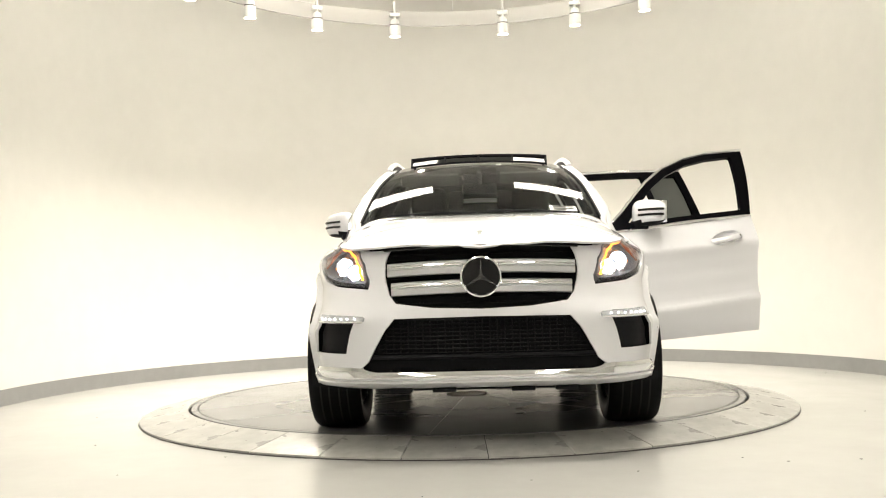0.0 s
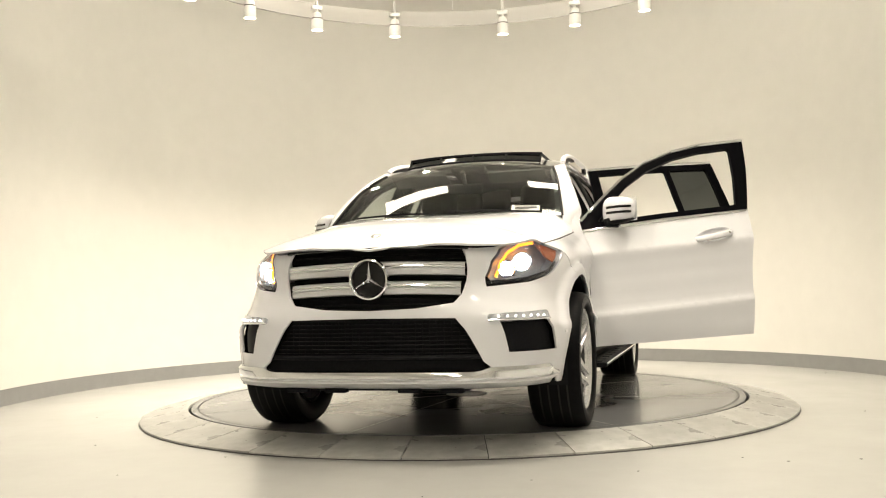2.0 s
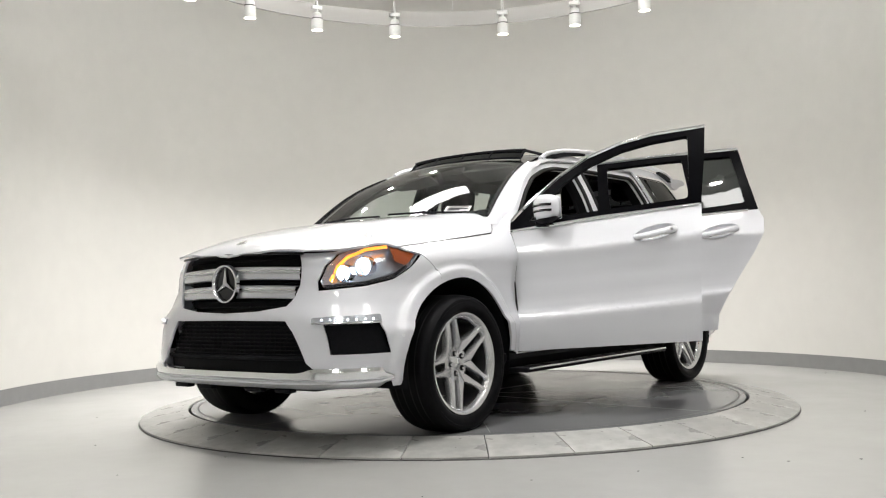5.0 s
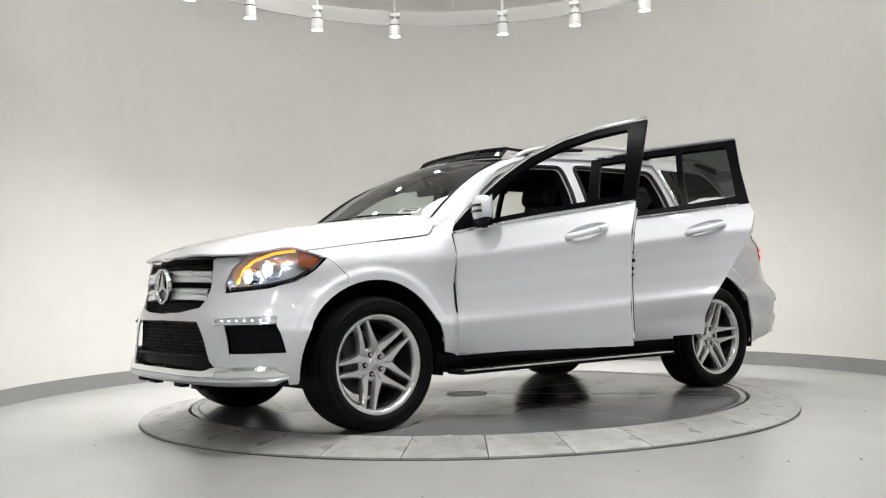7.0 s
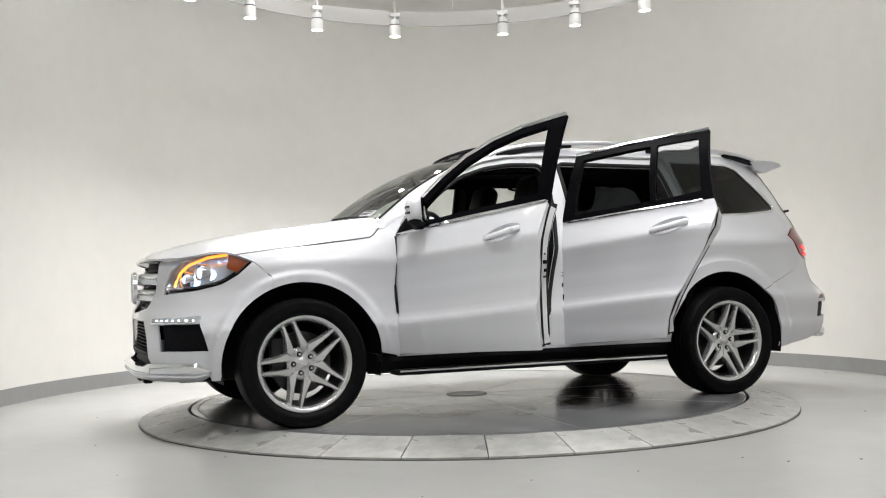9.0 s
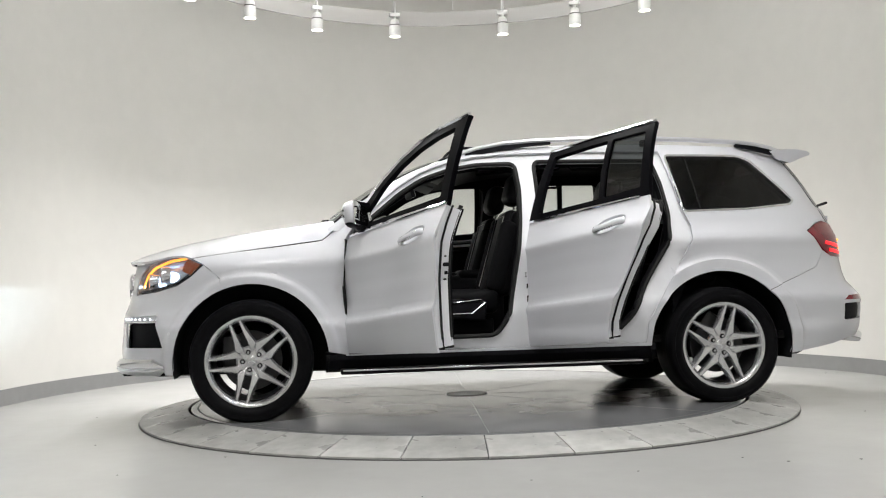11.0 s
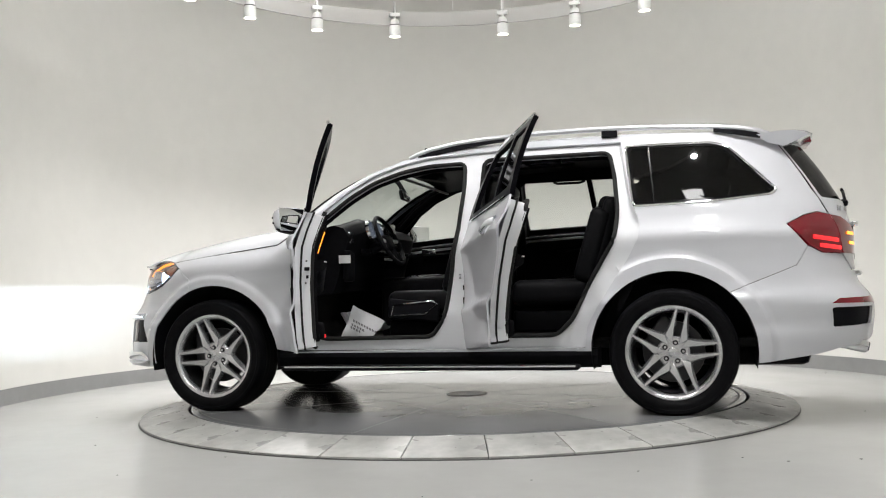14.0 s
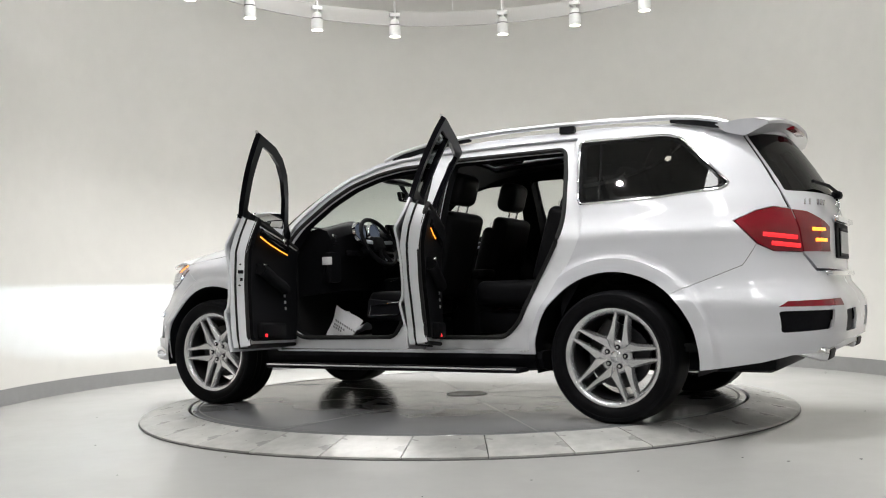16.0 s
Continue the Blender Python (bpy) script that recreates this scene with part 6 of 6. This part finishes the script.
    pts = [(0.187 * math.cos(a), 0, 0.187 * math.sin(a)) for a in np.linspace(0, 2 * math.pi, 40, endpoint=False)]
    tube(bm, pts, 0.016, 10, closed=True)
    bmesh.ops.transform(bm, matrix=tilt, verts=bm.verts)
    wheel = part("steering_wheel", bm, LEATHER, CAR, "black leather steering wheel")
    bm = bmesh.new()
    box(bm, (0, -0.015, -0.01), (0.15, 0.05, 0.12), 0.025, None, 3)
    bmesh.ops.transform(bm, matrix=tilt, verts=bm.verts)
    part("wheel_boss", bm, TRIM, wheel)
    for a in (0, 180, 255, 285):
        bm = bmesh.new()
        c, d = math.cos(radians(a)), math.sin(radians(a))
        tube(bm, [(0.06 * c, -0.012, 0.06 * d), (0.18 * c, 0, 0.18 * d)], 0.016, 8, 0.6)
        bmesh.ops.transform(bm, matrix=tilt, verts=bm.verts)
        part("wheel_spoke", bm, SILVER if a in (0, 180) else TRIM, wheel)
    bm = bmesh.new()
    cyl(bm, tuple(tilt @ Vector((0, 0.0, 0))), (-0.92, 0.40, 1.06), 0.035, segs=16)
    part("steering_column", bm, BLACK, wheel)
    for k in (-1, 1):
        bm = tube(bmesh.new(), [(-1.03, 0.40, 1.11), (-1.06, 0.40 + 0.17 * k, 1.15)], 0.008, 6)
        part("column_lever", bm, BLACK, wheel)
    # console between the seats
    bm = bmesh.new()
    box(bm, (-1.35, 0, 0.66), (0.85, 0.24, 0.46), 0.05, None, 3)
    box(bm, (-1.62, 0, 0.90), (0.36, 0.24, 0.06), 0.025, None, 3)
    con = part("centre_console", bm, TRIM, CAR, "black centre console")
    for k in (-1, 1):
        bm = tube(bmesh.new(), [(-1.00, 0.125 * k, 0.86), (-1.2, 0.125 * k, 0.895), (-1.42, 0.125 * k, 0.90)], 0.006, 6)
        part("console_trim", bm, CHROME, con, "thin chrome console strip")
    # seats
    for y in (0.40, -0.40):
        st = build_seat("front_seat", -1.14, y, 0.79, 16, True, label="black leather front seat with pale stitching")
        k = 1 if y > 0 else -1
        bm = bmesh.new()
        box(bm, (-1.36, y + 0.262 * k, 0.655), (0.36, 0.035, 0.13), 0.014, pose(0, 0, 0, 0, -6, 0), 3)
        part("seat_valance", bm, BLACK, st)
        bm = tube(bmesh.new(), [(-1.20, y + 0.283 * k, 0.62), (-1.22, y + 0.283 * k, 0.69), (-1.50, y + 0.283 * k, 0.715), (-1.53, y + 0.283 * k, 0.695), (-1.44, y + 0.283 * k, 0.625)], 0.006, 6, closed=True)
        part("valance_trim", bm, CHROME, st, "bright trim round the seat valance")
    for y in (0.42, -0.42):
        build_seat("rear_seat", -2.02, y, 0.84, 17, y < 0, 0.52, 0.56, "black leather second-row seat")
    build_seat("rear_seat", -2.04, 0.0, 0.82, 17, False, 0.50, 0.30, "narrow middle second-row seat")
    for y in (0.30, -0.30):
        build_seat("third_row_seat", -2.85, y, 0.95, 14, True, 0.40, 0.46, "black leather third-row seat")
    # headliner with an opening under the sunroof
    loop = [(-1.24, 0.58), (-1.5, 0.60), (-3.7, 0.55), (-3.7, -0.55), (-1.5, -0.60), (-1.24, -0.58), (-1.21, 0.0)]
    hole = rounded([(-1.66, 0.44), (-2.35, 0.44), (-2.35, -0.44), (-1.66, -0.44)], 0.05)
    part("headliner", sheet(loop, lambda x, y: (x, y, roof(x, y)[2] - 0.055 - 0.02 * (abs(y) / 0.6) ** 3), [hole], 0.1, 0.02), TRIM, CAR, "black headliner")
    bm = bmesh.new()
    box(bm, (-1.30, 0, 1.640), (0.22, 0.26, 0.05), 0.02, pose(0, 0, 0, 0, -10, 0), 3)
    part("overhead_console", bm, TRIM, CAR, "dark overhead console")
    for y in (0.36, -0.36):
        bm = bmesh.new()
        box(bm, (-1.22, y, 1.590), (0.17, 0.42, 0.018), 0.008, pose(0, 0, 0, 0, -22, 0), 2)
        part("sun_visor", bm, VISOR, CAR, "grey folded sun visor")
    bm = bmesh.new()
    box(bm, (-1.10, 0, 1.505), (0.03, 0.25, 0.075), 0.014, pose(0, 0, 0, 0, 12, 6), 3)
    rv = part("interior_mirror", bm, BLACK, CAR, "black rear-view mirror")
    bm = bmesh.new()
    box(bm, (-1.118, -0.002, 1.502), (0.004, 0.225, 0.055), 0.001, pose(0, 0, 0, 0, 12, 6))
    part("mirror_face", bm, MIRROR_MAT, rv)
    bm = tube(bmesh.new(), [(-1.10, 0, 1.53), (-1.06, 0, 1.60), (-1.04, 0, 1.622)], 0.018, 8)
    part("mirror_stem", bm, BLACK, rv)
    # dark lining of pillars and rear flanks
    for s in (1, -1):
        zone = X(*[(x - 0.02 if x > -1.7 else x + 0.02, z - 0.015 if z > 1 else z + 0.03) for x, z in DOOR_ZONE])
        holes = [X(*FRONT_OPENING), X(*REAR_OPENING)]
        part("pillar_trim", sheet(zone, inset(0.124), holes, 0.06, 0.02, None, s), TRIM, CAR, "dark pillar trim")
        flank = X((-2.75, 0.6), (-2.78, 1.70), (-3.6, 1.67), (-3.78, 1.60), (-3.95, 1.25), (-3.95, 0.7), (-3.6, 0.88), (-2.9, 0.88))
        part("flank_trim", sheet(flank, inset(0.06), [X(*[(x, z) for x, z in QUARTER])], 0.07, 0.01, None, s), TRIM, CAR, "dark trim of the load space")
        # belt on the pillar
        bm = tube(bmesh.new(), [(-1.80, s * 0.70, 1.50), (-1.80, s * 0.78, 1.2), (-1.78, s * 0.84, 0.6)], 0.022, 6, 0.2)
        part("seat_belt", bm, BLACK, CAR, "black seat belt")
        # grab handle
        bm = tube(bmesh.new(), [(-2.15, s * 0.62, 1.615), (-2.18, s * 0.59, 1.60), (-2.36, s * 0.59, 1.60), (-2.39, s * 0.62, 1.615)], 0.010, 8)
        part("grab_handle", bm, TRIM, CAR)
        # sill plates
        for x0, x1 in ((-0.86, -1.50), (-1.95, -2.30)):
            bm = bmesh.new()
            box(bm, ((x0 + x1) / 2, s * 0.865, 0.4855), (abs(x1 - x0), 0.055, 0.004), 0.001)
            plate = part("sill_plate", bm, SILVER, CAR, "bright metal sill plate")
            if x0 > -1:
                for k in range(9):
                    bm = bmesh.new()
                    box(bm, (x0 - 0.12 - 0.035 * k, s * 0.870, 0.4885), (0.024, 0.018, 0.002))
                    part("lit_mark", bm, BLUE_GLOW, plate, "small bluish lit mark")
    # pedals
    for y in (0.34, 0.44):
        bm = bmesh.new()
        box(bm, (-0.78, y, 0.60), (0.02, 0.07, 0.10), 0.006, pose(0, 0, 0, 0, 30, 0))
        part("pedal", bm, SILVER, CAR, "metal pedal")
    # windscreen sticker with unreadable writing
    def on_screen(u, y, d=0.004):
        x, yy, z = windscreen(u, y)
        return Vector((x + d, yy, z + d * 0.8))
    bm = bmesh.new()
    q = [bm.verts.new(on_screen(u, y)) for u, y in ((0.05, 0.46), (0.05, 0.64), (0.115, 0.63), (0.115, 0.455))]
    bm.faces.new(q)
    bmesh.ops.recalc_face_normals(bm, faces=bm.faces)
    st = part("screen_sticker", bm, PAPER, CAR, "pale sticker with dark bars on the windscreen", smooth=False)
    for u0, y0, y1 in ((0.095, 0.475, 0.615), (0.075, 0.48, 0.62), (0.06, 0.48, 0.57)):
        bm = bmesh.new()
        q = [bm.verts.new(on_screen(u, y, 0.006)) for u, y in ((u0, y0), (u0, y1), (u0 + 0.010, y1), (u0 + 0.010, y0))]
        bm.faces.new(q)
        part("text_bar", bm, BLACK, st, smooth=False)
    # wipers at the cowl
    for y0, y1 in ((0.62, 0.05), (-0.02, -0.60)):
        bm = tube(bmesh.new(), [tuple(on_screen(0.015, y0, 0.016)), tuple(on_screen(0.035, (y0 + y1) / 2, 0.014)), tuple(on_screen(0.03, y1, 0.016))], 0.007, 6)
        part("wiper", bm, BLACK, CAR, "black windscreen wiper")
    bm = bmesh.new()
    rows = [[bm.verts.new((x - 0.09 * (y / 0.75) ** 2, y, z - 0.022 * (y / 0.7) ** 2)) for x, z in ((-0.40, 1.225), (-0.46, 1.245), (-0.52, 1.22))] for y in np.linspace(-0.76, 0.76, 21)]
    for a, b in zip(rows, rows[1:]):
        for k in range(2):
            bm.faces.new((a[k], a[k + 1], b[k + 1], b[k]))
    part("cowl_panel", bm, BLACK, CAR, "black cowl panel")


def build_paper():
    """A crumpled paper floor mat in the driver's footwell."""
    mat_ob = thing("paper_mat", "white crumpled paper floor mat in the footwell", "paper mat")
    bm = bmesh.new()
    n = 9
    g = [[bm.verts.new((-0.72 - 0.05 * i, 0.42 + 0.035 * j, 0.458 + 0.11 * max(0, (i - 2) / 6) ** 1.2 * (1 - 0.25 * math.sin(j)) * (1 if i < 7 else 0.85) + 0.006 * math.sin(2.1 * i + 1.7 * j))) for j in range(n)] for i in range(n)]
    for i in range(n - 1):
        for j in range(n - 1):
            bm.faces.new((g[i][j], g[i + 1][j], g[i + 1][j + 1], g[i][j + 1]))
    part("sheet_of_paper", bm, PAPER, mat_ob)
    bm = bmesh.new()
    q = [bm.verts.new(p) for p in ((-0.93, 0.69, 0.70), (-1.16, 0.70, 0.585), (-1.07, 0.72, 0.475), (-0.84, 0.71, 0.475))]
    bm.faces.new(q)
    bmesh.ops.subdivide_edges(bm, edges=bm.edges, cuts=5, use_grid_fill=True)
    for v in bm.verts:
        v.co.y += 0.012 * math.sin(30 * v.co.x) + 0.008 * math.cos(37 * v.co.z)
    part("upright_fold", bm, PAPER, mat_ob)
    for k, (a, w) in enumerate(((0.30, 0.20), (0.42, 0.13), (0.50, 0.10))):
        bm = bmesh.new()
        o = Vector((-0.93, 0.7, 0.70)).lerp(Vector((-0.84, 0.71, 0.475)), a + 0.1)
        d = (Vector((-1.16, 0.70, 0.585)) - Vector((-0.93, 0.69, 0.70))).normalized()
        up = Vector((0.0, 0, 1))
        for j in range(int(w / 0.022)):
            p = o + d * (0.05 + 0.022 * j) + Vector((0, 0.018, 0))
            q = [bm.verts.new(p + d * dx + up * dz) for dx, dz in ((0, 0), (0.014, 0), (0.014, 0.016), (0, 0.016))]
            bm.faces.new(q)
        part("print_bar", bm, GREY_INK, mat_ob, smooth=False)
    return mat_ob


SEAM = mat("pale_thread", (0.35, 0.34, 0.33), 0.8, grain=0.1)
DIAL = mat("dial_face", (0.02, 0.02, 0.025), 0.2, emit=(0.5, 0.6, 0.8), power=0.12)
PAPER = mat("white_paper", (0.72, 0.72, 0.73), 0.8, grain=0.05, grain_size=30, stain=0.06, stain_size=6)
GREY_INK = mat("grey_ink", (0.22, 0.22, 0.23), 0.8, grain=0.1)
VISOR = mat("grey_fabric", (0.10, 0.10, 0.10), 0.85, grain=0.15, grain_size=120, bump=0.3, bump_size=400)
BLUE_GLOW = mat("blue_glow", (0.6, 0.7, 1.0), 0.4, emit=(0.5, 0.65, 1.0), power=1.2)
build_cabin()
RIDERS = [CAR, build_paper()]


# ---------------------------------------------------------------- what moves
def motions():
    rows, disc_rows = [], []
    for t, deg in TURN:
        a = radians(deg)
        ox, oy = AXIS_IN_CAR
        rows.append((t, pose(-(ox * math.cos(a) - oy * math.sin(a)), -(ox * math.sin(a) + oy * math.cos(a)), 0, 0, 0, deg)))
        disc_rows.append((t, pose(0, 0, 0, 0, 0, deg)))
    for ob in RIDERS:
        walk(ob, rows)
    walk(turntable, disc_rows)


motions()
